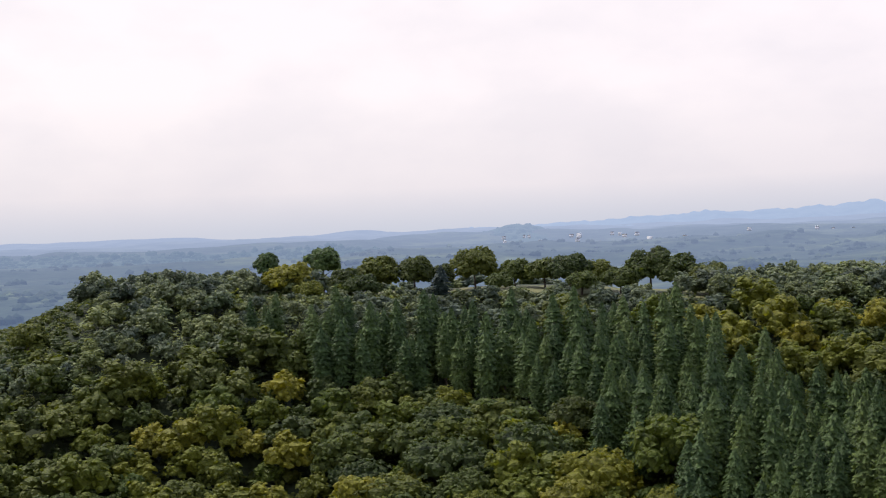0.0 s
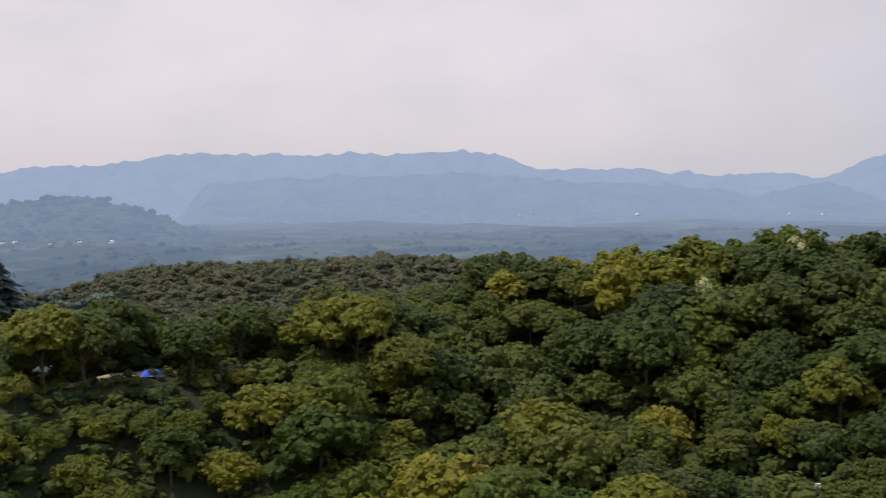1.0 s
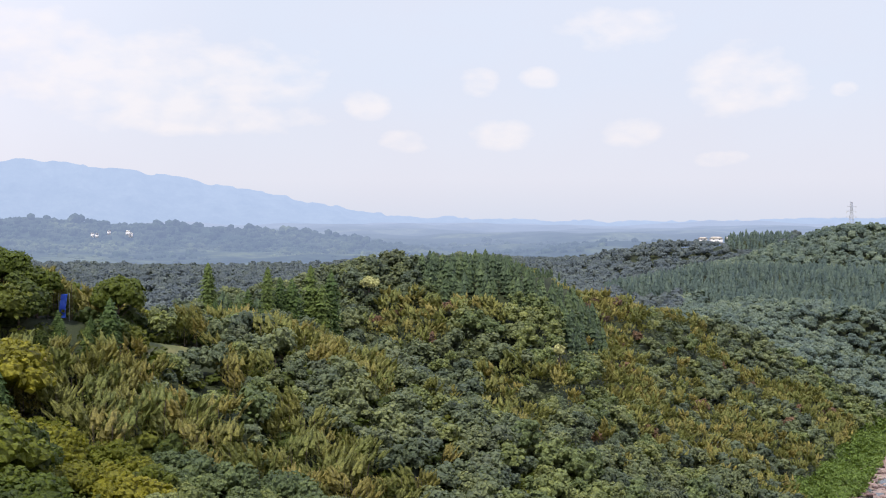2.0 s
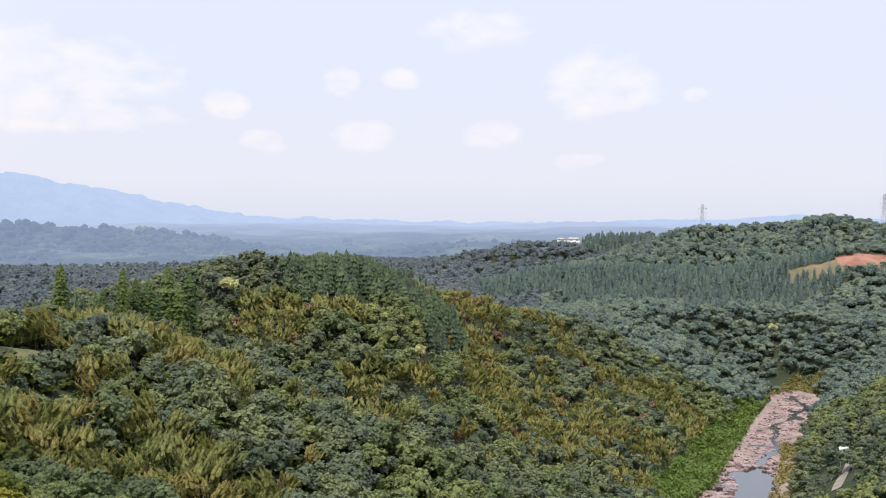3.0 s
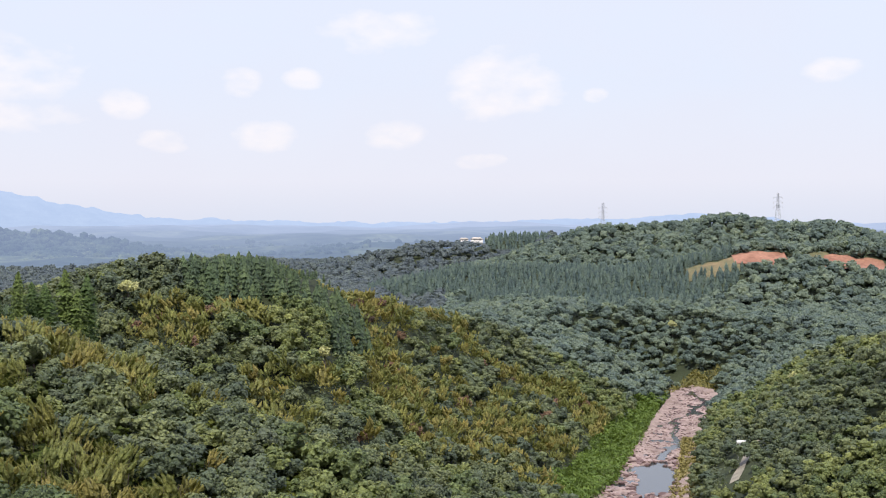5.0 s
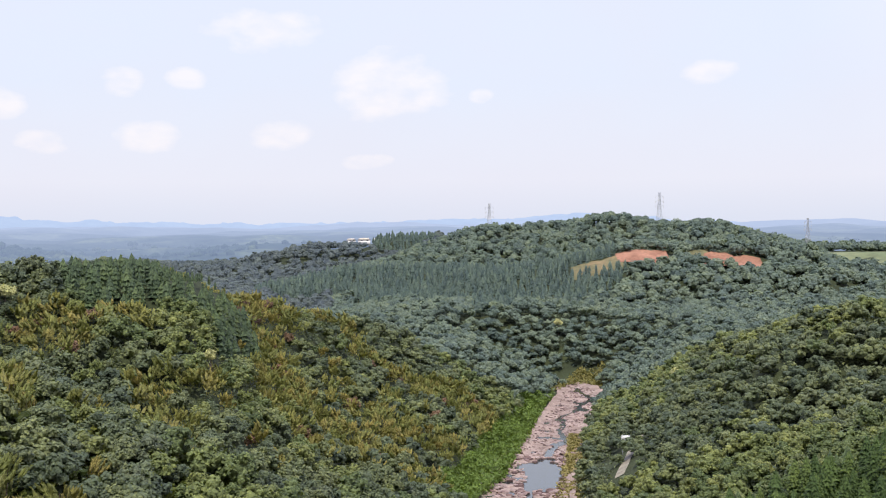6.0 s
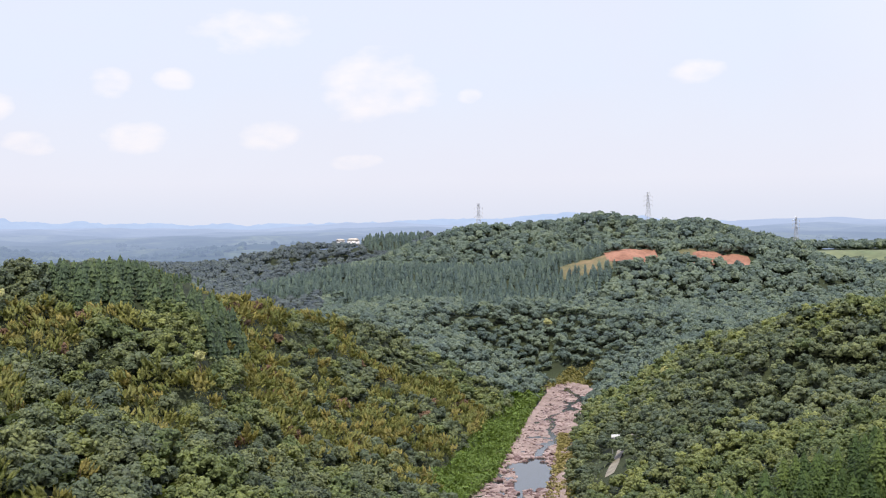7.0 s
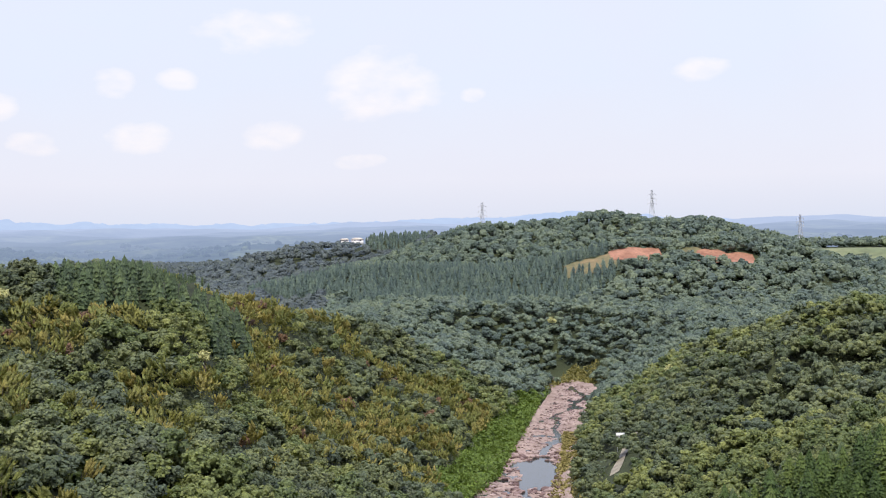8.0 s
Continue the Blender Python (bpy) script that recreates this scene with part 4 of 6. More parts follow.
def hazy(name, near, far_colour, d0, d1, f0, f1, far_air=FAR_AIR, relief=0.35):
    """Distant land: its own colours fading into painted haze, an emission growing with distance."""
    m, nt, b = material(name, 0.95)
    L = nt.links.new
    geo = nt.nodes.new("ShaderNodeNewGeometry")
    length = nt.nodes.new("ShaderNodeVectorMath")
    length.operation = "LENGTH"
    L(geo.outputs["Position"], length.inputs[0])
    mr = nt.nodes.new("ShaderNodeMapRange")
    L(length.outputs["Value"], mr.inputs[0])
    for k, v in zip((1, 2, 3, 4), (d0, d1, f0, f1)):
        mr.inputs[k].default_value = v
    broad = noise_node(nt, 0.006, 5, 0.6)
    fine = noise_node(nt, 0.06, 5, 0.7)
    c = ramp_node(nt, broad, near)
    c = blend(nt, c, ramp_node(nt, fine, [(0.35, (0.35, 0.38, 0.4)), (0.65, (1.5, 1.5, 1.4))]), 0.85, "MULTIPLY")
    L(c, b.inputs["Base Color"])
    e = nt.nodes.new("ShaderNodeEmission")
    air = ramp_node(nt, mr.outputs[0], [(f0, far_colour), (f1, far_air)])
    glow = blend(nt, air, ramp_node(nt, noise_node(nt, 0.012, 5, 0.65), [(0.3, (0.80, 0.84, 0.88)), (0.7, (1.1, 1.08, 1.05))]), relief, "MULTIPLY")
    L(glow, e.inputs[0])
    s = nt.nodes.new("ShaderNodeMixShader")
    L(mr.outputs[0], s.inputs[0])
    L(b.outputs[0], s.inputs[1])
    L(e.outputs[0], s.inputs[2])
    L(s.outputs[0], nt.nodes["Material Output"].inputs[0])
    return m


# glow of the plain's nearest haze; emission stands in for lit air
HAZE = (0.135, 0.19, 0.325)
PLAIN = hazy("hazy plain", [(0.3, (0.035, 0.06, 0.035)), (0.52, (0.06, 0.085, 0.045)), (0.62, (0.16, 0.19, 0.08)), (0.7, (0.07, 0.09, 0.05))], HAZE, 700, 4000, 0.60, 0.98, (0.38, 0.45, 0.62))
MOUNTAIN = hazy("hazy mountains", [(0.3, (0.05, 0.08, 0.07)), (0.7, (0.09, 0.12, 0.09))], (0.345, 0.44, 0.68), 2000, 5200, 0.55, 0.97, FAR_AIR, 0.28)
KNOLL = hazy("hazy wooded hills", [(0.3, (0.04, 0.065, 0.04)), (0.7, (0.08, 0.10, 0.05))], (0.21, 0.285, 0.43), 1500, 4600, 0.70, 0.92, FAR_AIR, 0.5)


COPSE = [join([core(np.random.default_rng(300 + 3 * i + k), (3.6 * math.cos(2.1 * k + i), 3.6 * math.sin(2.1 * k + i), 5 + k), (5.0, 5.0, 4.4)) for k in range(1 + i % 2)]) for i in range(4)]


def make_plain(az0, az1, d0, canopy):
    az = np.arange(az0, az1 + 0.01, 0.5)
    rings = np.geomspace(d0, 4890, 90)
    v, q = sheet("plain", az, rings)
    r = np.hypot(v[:, 0], v[:, 1])
    lumps = np.maximum(0, vnoise(v[:, 0], v[:, 1], 140, 22)) * 5 + vnoise(v[:, 0], v[:, 1], 420, 23) * 5 * np.clip((r - 1300) / 600, 0, 1)
    v[:, 2] += canopy + lumps
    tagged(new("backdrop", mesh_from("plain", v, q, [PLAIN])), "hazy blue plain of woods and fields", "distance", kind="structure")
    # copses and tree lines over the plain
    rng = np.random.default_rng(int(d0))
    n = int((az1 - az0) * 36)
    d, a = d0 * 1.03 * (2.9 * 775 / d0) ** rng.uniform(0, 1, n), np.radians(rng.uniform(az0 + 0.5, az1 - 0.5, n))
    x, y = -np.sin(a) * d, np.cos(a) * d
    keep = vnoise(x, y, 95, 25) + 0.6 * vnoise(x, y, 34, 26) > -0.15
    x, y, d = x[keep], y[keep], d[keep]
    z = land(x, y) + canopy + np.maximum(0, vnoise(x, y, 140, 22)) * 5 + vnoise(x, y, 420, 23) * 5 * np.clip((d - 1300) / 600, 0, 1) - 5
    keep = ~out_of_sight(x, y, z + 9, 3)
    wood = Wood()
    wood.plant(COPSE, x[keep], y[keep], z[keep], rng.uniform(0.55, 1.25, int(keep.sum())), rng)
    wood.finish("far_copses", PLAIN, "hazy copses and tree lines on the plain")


def make_range(d, profile, mat, label, seed, spread=0.16, lumps=1.0, copses=0):
    """A range of hills: bearing and height of its skyline, in degrees; its flank falls towards the valley in gullies."""
    pa, pe = np.array([p[0] for p in profile][::-1], float), np.array([p[1] for p in profile][::-1], float)
    az = np.arange(pa[0], pa[-1] + 0.01, 0.12)
    el = np.interp(az, pa, pe)
    k = np.exp(-0.5 * (np.arange(-6, 7) / 2.4) ** 2)
    el = np.convolve(np.pad(el, 6, mode="edge"), k / k.sum(), "valid")
    arc = np.radians(az) * d
    el = el + (vnoise(arc, arc * 0, 70, seed) * 0.07 + vnoise(arc, arc * 0, 24, seed + 1) * 0.05) * np.clip(el + 0.6, 0, 1)
    rows = 16
    V = []
    for k in range(rows):
        t = k / (rows - 1)
        dd = d * (1 - spread * t) + vnoise(arc, arc * 0 + k * 9.0, 160, seed + 2) * d * 0.012 * (0.3 + t)
        top = EYE + np.tan(np.radians(el)) * d
        z = top + (38 - top) * t ** 0.8 + vnoise(arc, arc * 0 + k * 60.0, 120, seed + 3) * 0.06 * (top - 38) * (0 < t < 1) + (np.maximum(0, vnoise(arc, arc * 0 + k * 40.0, 22, seed + 4)) * 6 + np.maximum(0, vnoise(arc, arc * 0 + k * 25.0, 60, seed + 5)) * 7) * lumps
        a = np.radians(az)
        V.append(np.stack([-np.sin(a) * dd, np.cos(a) * dd, z], -1))
    na = len(az)
    i = (np.arange(rows - 1)[:, None] * na + np.arange(na - 1)[None]).ravel()
    q = np.stack([i, i + 1, i + na + 1, i + na], -1)
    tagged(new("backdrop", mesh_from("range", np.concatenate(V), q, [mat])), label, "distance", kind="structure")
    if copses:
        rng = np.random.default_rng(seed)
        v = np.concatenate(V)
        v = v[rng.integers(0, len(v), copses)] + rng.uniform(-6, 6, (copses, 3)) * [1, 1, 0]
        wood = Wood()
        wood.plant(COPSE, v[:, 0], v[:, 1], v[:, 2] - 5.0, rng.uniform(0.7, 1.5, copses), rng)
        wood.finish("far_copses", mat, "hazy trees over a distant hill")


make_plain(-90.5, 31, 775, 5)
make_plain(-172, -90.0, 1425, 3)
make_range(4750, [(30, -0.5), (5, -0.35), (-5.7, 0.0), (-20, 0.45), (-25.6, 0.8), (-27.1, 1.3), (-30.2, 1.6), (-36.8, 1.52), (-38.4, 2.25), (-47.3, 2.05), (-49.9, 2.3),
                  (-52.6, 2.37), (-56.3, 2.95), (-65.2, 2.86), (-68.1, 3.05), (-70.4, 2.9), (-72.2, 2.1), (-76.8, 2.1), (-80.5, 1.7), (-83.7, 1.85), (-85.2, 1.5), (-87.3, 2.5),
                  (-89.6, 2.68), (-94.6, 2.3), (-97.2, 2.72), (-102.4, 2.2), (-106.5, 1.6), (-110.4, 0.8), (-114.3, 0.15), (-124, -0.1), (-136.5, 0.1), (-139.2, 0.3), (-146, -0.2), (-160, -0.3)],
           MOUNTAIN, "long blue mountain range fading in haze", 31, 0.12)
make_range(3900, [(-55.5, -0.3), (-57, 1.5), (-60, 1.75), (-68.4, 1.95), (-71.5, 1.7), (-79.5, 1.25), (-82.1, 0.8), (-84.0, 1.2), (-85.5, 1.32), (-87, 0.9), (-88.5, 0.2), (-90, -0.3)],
           MOUNTAIN, "haze-blue foothills before the mountain range", 41, 0.2)
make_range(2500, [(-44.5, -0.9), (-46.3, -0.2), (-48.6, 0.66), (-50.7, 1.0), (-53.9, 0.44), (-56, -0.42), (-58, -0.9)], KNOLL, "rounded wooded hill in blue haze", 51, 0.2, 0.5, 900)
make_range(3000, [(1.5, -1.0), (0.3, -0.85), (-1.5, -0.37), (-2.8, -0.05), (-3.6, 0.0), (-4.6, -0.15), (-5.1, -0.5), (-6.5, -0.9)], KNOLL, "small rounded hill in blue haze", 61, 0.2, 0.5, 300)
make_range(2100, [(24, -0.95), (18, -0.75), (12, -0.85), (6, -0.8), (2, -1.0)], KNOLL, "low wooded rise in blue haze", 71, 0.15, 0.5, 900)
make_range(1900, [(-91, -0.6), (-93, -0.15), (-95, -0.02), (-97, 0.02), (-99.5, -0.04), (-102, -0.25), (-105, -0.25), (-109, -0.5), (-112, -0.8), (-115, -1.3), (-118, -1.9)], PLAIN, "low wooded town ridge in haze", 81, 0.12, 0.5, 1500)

# ---------------------------------------------------------------- small builders
WHITE_WALL = two_scale("white render", (0.62, 0.61, 0.58), (0.80, 0.79, 0.76), 0.2, 2.0)
ROOF_TILE = two_scale("grey tiles", (0.16, 0.17, 0.19), (0.30, 0.31, 0.33), 0.3, 3.0, 0.6)
ROOF_PALE = two_scale("pale sheet roof", (0.62, 0.62, 0.58), (0.78, 0.77, 0.72), 0.3, 3.0, 0.5)
STEEL = two_scale("galvanised steel", (0.36, 0.38, 0.40), (0.52, 0.53, 0.54), 0.5, 6.0, 0.45, 0.6)
CONCRETE = two_scale("weathered concrete", (0.36, 0.33, 0.29), (0.56, 0.52, 0.46), 0.3, 4.0)
RED_WOOD = two_scale("vermilion timber", (0.22, 0.062, 0.028), (0.36, 0.11, 0.05), 0.6, 6.0, 0.6)
DARK_WOOD = two_scale("dark timber", (0.045, 0.03, 0.022), (0.09, 0.06, 0.045), 0.6, 6.0)
SHRINE_ROOF = two_scale("faded copper-red roof", (0.30, 0.20, 0.19), (0.52, 0.40, 0.39), 0.5, 5.0, 0.5)
STONE_DARK = two_scale("dark dressed stone", (0.11, 0.085, 0.085), (0.19, 0.15, 0.145), 0.5, 5.0)
BLUE_SHEET = two_scale("blue plastic sheet", (0.015, 0.06, 0.42), (0.04, 0.13, 0.62), 0.8, 5.0, 0.4)
GLASS_DARK = two_scale("dark window glass", (0.015, 0.02, 0.025), (0.03, 0.04, 0.05), 0.5, 3.0, 0.1)
RUBBER = two_scale("tyre rubber", (0.015, 0.015, 0.015), (0.03, 0.03, 0.03), 2.0, 20.0, 0.8)
CART_PAINT = two_scale("dark green vehicle paint", (0.03, 0.04, 0.045), (0.05, 0.06, 0.065), 1.0, 9.0, 0.35)


def box(x0, y0, z0, x1, y1, z1, chamfer=0.0, top=1.0):
    """A block with softened upright edges; top narrows it upwards."""
    c = chamfer
    ring = [(x0 + c, y0), (x1 - c, y0), (x1, y0 + c), (x1, y1 - c), (x1 - c, y1), (x0 + c, y1), (x0, y1 - c), (x0, y0 + c)] if c else [(x0, y0), (x1, y0), (x1, y1), (x0, y1)]
    n = len(ring)
    mx, my = (x0 + x1) / 2, (y0 + y1) / 2
    v = [(x, y, z0) for x, y in ring] + [(mx + (x - mx) * top, my + (y - my) * top, z1) for x, y in ring]
    f = []
    for i in range(n):
        j = (i + 1) % n
        f += [(i, j, j + n), (i, j + n, i + n)]
    for i in range(1, n - 1):
        f += [(0, i + 1, i), (n, n + i, n + i + 1)]
    return np.array(v, float), np.array(f)


def prism(profile, y0, y1):
    """A slab with the given outline in x and z, from y0 to y1."""
    n = len(profile)
    v = [(x, y0, z) for x, z in profile] + [(x, y1, z) for x, z in profile]
    f = []
    for i in range(n):
        j = (i + 1) % n
        f += [(i, j, j + n), (i, j + n, i + n)]
    for i in range(1, n - 1):
        f += [(0, i + 1, i), (n, n + i, n + i + 1)]
    return np.array(v, float), np.array(f)


def thing(name, label, category, m, group=""):
    ob = tagged(new(name), label, category, group)
    ob.matrix_basis = m
    return ob


def stand(az, d, turn=0.0, lift=0.0, z=None):
    """A pose on the ground, facing the valley."""
    p = at(az, d)
    return pose(p.x, p.y, float(land(p.x, p.y)) + lift if z is None else z, 0, 0, az + turn)


# ---------------------------------------------------------------- the castle's dry-stone walls
def stone_material():
    m, nt, b = material("castle stones", 0.9)
    geo = nt.nodes.new("ShaderNodeNewGeometry")
    c = ramp_node(nt, geo.outputs["Random Per Island"], [(0.0, (0.09, 0.066, 0.066)), (0.4, (0.135, 0.10, 0.097)), (0.75, (0.18, 0.135, 0.122)), (1.0, (0.25, 0.195, 0.17))])
    stain = ramp_node(nt, noise_node(nt, 0.22, 5), [(0.35, (0.5, 0.5, 0.48)), (0.62, (1.1, 1.05, 1.0))])
    c = blend(nt, c, stain, 0.85, "MULTIPLY")
    grain = noise_node(nt, 5.0, 4)
    c = blend(nt, c, ramp_node(nt, grain, [(0.3, (0.7, 0.7, 0.7)), (0.7, (1.2, 1.2, 1.2))]), 0.7, "MULTIPLY")
    nt.links.new(c, b.inputs["Base Color"])
    bump(nt, b, grain, 0.6, 0.06)
    return m


STONES = stone_material()
CORNER_STONE = two_scale("pale corner stones", (0.19, 0.15, 0.13), (0.30, 0.245, 0.21), 0.6, 4.0)


def stone_face(p, q, z0, z1, batter, seed):
    """Rough courses of stones from p to q (seen from the valley), leaning back as they rise."""
    rng = np.random.default_rng(seed)
    along = Vector((q.x - p.x, q.y - p.y, 0))
    length = along.length
    along = np.array(along.normalized())
    back = np.array((-along[1], along[0], 0))
    if np.dot(back[:2], (p.x + q.x, p.y + q.y)) < 0:
        back = -back
    V, F, n = [], [], 0
    z = z0
    while z < z1 - 0.1:
        h = min(rng.uniform(0.32, 0.5), z1 - z)
        s = -rng.uniform(0, 0.5)
        while s < length:
            w = rng.uniform(0.34, 0.85)
            a, b = max(0, s) + 0.025, min(length, s + w) - 0.025
            s += w
            if b - a < 0.15:
                continue
            zz0, zz1 = z + 0.025 + rng.uniform(-0.05, 0.05), z + h - 0.025 + rng.uniform(-0.05, 0.05)
            out = rng.uniform(0.03, 0.16)
            jig = rng.uniform(-0.07, 0.07, 8)

            def pt(u, zc, o):
                f = max(0.0, (zc - z0) / max(0.1, z1 - z0))
                return np.array((p.x, p.y, 0)) + along * u + back * (batter * f ** 1.25 - o) + np.array((0, 0, zc))
            rim = [pt(a + jig[0], zz0, -0.25), pt(b + jig[1], zz0, -0.25), pt(b + jig[2], zz1, -0.25), pt(a + jig[3], zz1, -0.25)]
            e = 0.07
            face = [pt(a + e, zz0 + e, out + jig[4]), pt(b - e, zz0 + e, out + jig[5]), pt(b - e, zz1 - e, out + jig[6]), pt(a + e, zz1 - e, out + jig[7])]
            V += rim + face
            for i in range(4):
                j = (i + 1) % 4
                F += [(n + i, n + j, n + 4 + j), (n + i, n + 4 + j, n + 4 + i)]
            F += [(n + 4, n + 5, n + 6), (n + 4, n + 6, n + 7)]
            n += 8
        z += h
    return np.array(V), np.array(F)


def castle_wall(name, points, z0, z1, batter, label, seed):
    """One run of wall: an earth core faced with stones."""
    root = tagged(new(name), label, "wall", kind="structure")
    cores, faces = [], []
    for i, (a, b) in enumerate(zip(points, points[1:])):
        p, q = at(*a), at(*b)
        faces.append(stone_face(p, q, z0, z1, batter, seed + i))
        n = Vector((p.x + q.x, p.y + q.y, 0)).normalized() * 0.3
        f = Vector((p.x + q.x, p.y + q.y, 0)).normalized() * (batter + 0.35)
        k = Vector((p.x + q.x, p.y + q.y, 0)).normalized() * 5
        v = np.array([(p + n).to_tuple(), (q + n).to_tuple(), (q + f).to_tuple(), (p + f).to_tuple(), (p + k).to_tuple(), (q + k).to_tuple()])
        v = np.concatenate([v, v[4:6]])
        v[:2, 2], v[2:4, 2], v[4:6, 2], v[6:8, 2] = z0 - 1.5, z1 - 0.08, z1 - 0.08, z0 - 1.5
        cores.append((v, np.array([(0, 1, 2), (0, 2, 3), (3, 2, 5), (3, 5, 4), (4, 5, 7), (4, 7, 6), (0, 3, 4), (0, 4, 6), (1, 5, 2), (1, 7, 5)])))
    part("core", *join(cores), STONE_DARK, root, "shadowed rubble core")
    tagged(part("stones", *join(faces), STONES, root, "irregular weathered grey-brown stones", False), kind="stuff")
    return root


UPPER = [(-32.6, 172.6), (-44.5, 172.2)]
castle_wall("castle_wall_upper", UPPER, 68.3, 75.45, 3.4, "tall battered dry-stone castle wall streaked with ivy", 100)
castle_wall("castle_wall_return", [(-44.5, 172.2), (-45.3, 198)], 68.3, 75.45, 0.4, "end face of the dry-stone castle wall", 140)
castle_wall("castle_wall_far", [(-23.6, 196.0), (-26.6, 192.0), (-29.6, 180.0), (-32.6, 175.5)], 69.5, 75.3, 1.2, "lower grey stone wall half hidden by trees", 160)
castle_wall("castle_wall_lower", [(-31, 167.6), (-38.5, 165.4), (-46.8, 165.2)], 61.5, 68.5, 1.8, "stone retaining wall below the lane", 200)


def corner_quoins():
    root = tagged(new("corner_stones"), "pale long-and-short corner stones of the castle wall", "wall", kind="structure")
    p = at(-44.5, 172.2)
    inward = Vector((p.x, p.y, 0)).normalized()
    for k in range(12):
        z = 68.3 + k * 0.6
        f = k * 0.6 / 7.15
        q = p + inward * (3.4 * f ** 1.25 - 0.12)
        w = 1.5 if k % 2 else 0.9
        ob = part("stone", *box(-w, -0.22, 0.02, 0.12, 0.8 if k % 2 else 1.4, 0.57, 0.05), CORNER_STONE, root)
        ob.matrix_basis = pose(q.x, q.y, z, 0, 0, -44.5)


corner_quoins()


LANE_GREY = two_scale("weathered lane concrete", (0.17, 0.15, 0.11), (0.30, 0.27, 0.20), 0.3, 3.0, 0.9, 0.0, 0.03)


def strip(name, centre, half, mat, label, category, lift=0.08, step=1.2, ragged=0.0):
    """A surface laid over the ground along a line of bearings and distances."""
    pts = [at(a, d) for a, d in centre]
    line = []
    for p, q in zip(pts, pts[1:]):
        n = max(1, int((q - p).length / step))
        line += [p.lerp(q, i / n) for i in range(n)]
    line.append(pts[-1])
    V, F = [], []
    cols = 7
    for i, p in enumerate(line):
        d = (line[min(i + 1, len(line) - 1)] - line[max(i - 1, 0)]).normalized()
        s = Vector((-d.y, d.x, 0))
        wob = 1 + 0.15 * math.sin(i * 0.7) + 0.1 * math.sin(i * 0.23)
        for k in range(cols):
            side = k / (cols - 1) * 2 - 1
            u = side * half * wob * (1 + ragged * (hash2(float(i), side > 0, 7.0) - 0.6))
            q = p + s * u
            V.append((q.x, q.y, 0))
    V = np.array(V)
    V[:, 2] = land(V[:, 0], V[:, 1]) + lift
    n = len(line)
    i = (np.arange(n - 1)[:, None] * cols + np.arange(cols - 1)[None]).ravel()
    q = np.stack([i, i + 1, i + cols + 1, i + cols], -1)
    return tagged(new(name, mesh_from(name, V, q, [mat])), label, category, kind="structure")


strip("lane_castle", [(-29.5, 173.5), (-33, 171.4), (-38.5, 170.0), (-46, 170.4), (-49.5, 174.2), (-54, 180.2), (-58, 185.2), (-63.5, 191.8)], 1.9, TRACK, "pale gravel lane along the foot of the castle wall", "lane", 0.12)
strip("lane_lower", [(-80.5, 163.5), (-85, 163.6), (-90, 163.8), (-93.2, 165.5), (-95, 172)], 1.25, LANE_GREY, "pale narrow lane at the foot of the wooded slope", "lane", 0.12)
strip("court", [(-25.2, 212), (-29, 203), (-33, 197), (-39, 195.5), (-43.6, 196.5)], 13.5, GRASS, "trodden grass court on top of the castle wall", "grass", 0.14, 2.5)
strip("court_path", [(-31.5, 187.5), (-36, 183.5), (-40, 181.3), (-44.1, 182)], 2.4, TRACK, "bare sandy earth along the wall's edge", "path", 0.24)
strip("court_sand", [(-39.8, 185.5), (-42.9, 184.2)], 2.2, TRACK, "bare sandy forecourt before the shrine", "path", 0.33)
strip("plateau_grass", [(8.6, 312), (4, 314), (0, 312), (-4, 308), (-9, 300), (-13, 288)], 13, GRASS, "mown grass on the castle plateau", "grass", 0.14, 3.0)
strip("slope_grass", [(-102.3, 233), (-104.8, 238)], 6, GRASS, "small sunlit meadow in the saddle", "grass", 0.2)

# ---------------------------------------------------------------- the shrine and its neighbours


def curved_roof(w, d, rise, over, eave, z, thick=0.22, steps=7):
    """A hip-and-gable roof with upturned eaves; ridge along x."""
    pieces = []
    for side in (-1, 1):
        V, cols = [], 9
        for i in range(steps):
            t = i / (steps - 1)
            y = side * (d / 2 + over) * (1 - t)
            zz = z + rise * t ** 1.35
            half = (w / 2 + over) * (1 - 0.25 * t) if t < 0.55 else (w / 2 + over) * 0.8625
            for k in range(cols):
                u = k / (cols - 1) * 2 - 1
                V.append((u * half, y, zz + eave * abs(u) ** 3 * (1 - t) ** 2))
        V = np.array(V)
        V = np.concatenate([V, V - [0, 0, thick]])
        m = steps * cols
        F = []
        for i in range(steps - 1):
            for k in range(cols - 1):
                a = i * cols + k
                F += [(a, a + 1, a + cols + 1), (a, a + cols + 1, a + cols), (m + a, m + a + cols + 1, m + a + 1), (m + a, m + a + cols, m + a + cols + 1)]
        for k in range(cols - 1):
            F += [(k, m + k, m + k + 1), (k, m + k + 1, k + 1)]
        for i in range(steps - 1):
            for k in (0, cols - 1):
                a = i * cols + k
                F += [(a, a + cols, m + a + cols), (a, m + a + cols, m + a)]
        pieces.append((V, np.array(F)))
    return join(pieces)


def gable_fill(w, d, rise, z, inset):
    out = []
    for side in (-1, 1):
        v, f = prism([(-d / 2 * 0.55, z + rise * 0.42), (d / 2 * 0.55, z + rise * 0.42), (0, z + rise * 0.98)], side * inset - 0.1, side * inset + 0.1)
        out.append((np.stack([v[:, 1], v[:, 0], v[:, 2]], -1), f[:, ::-1]))
    return join(out)


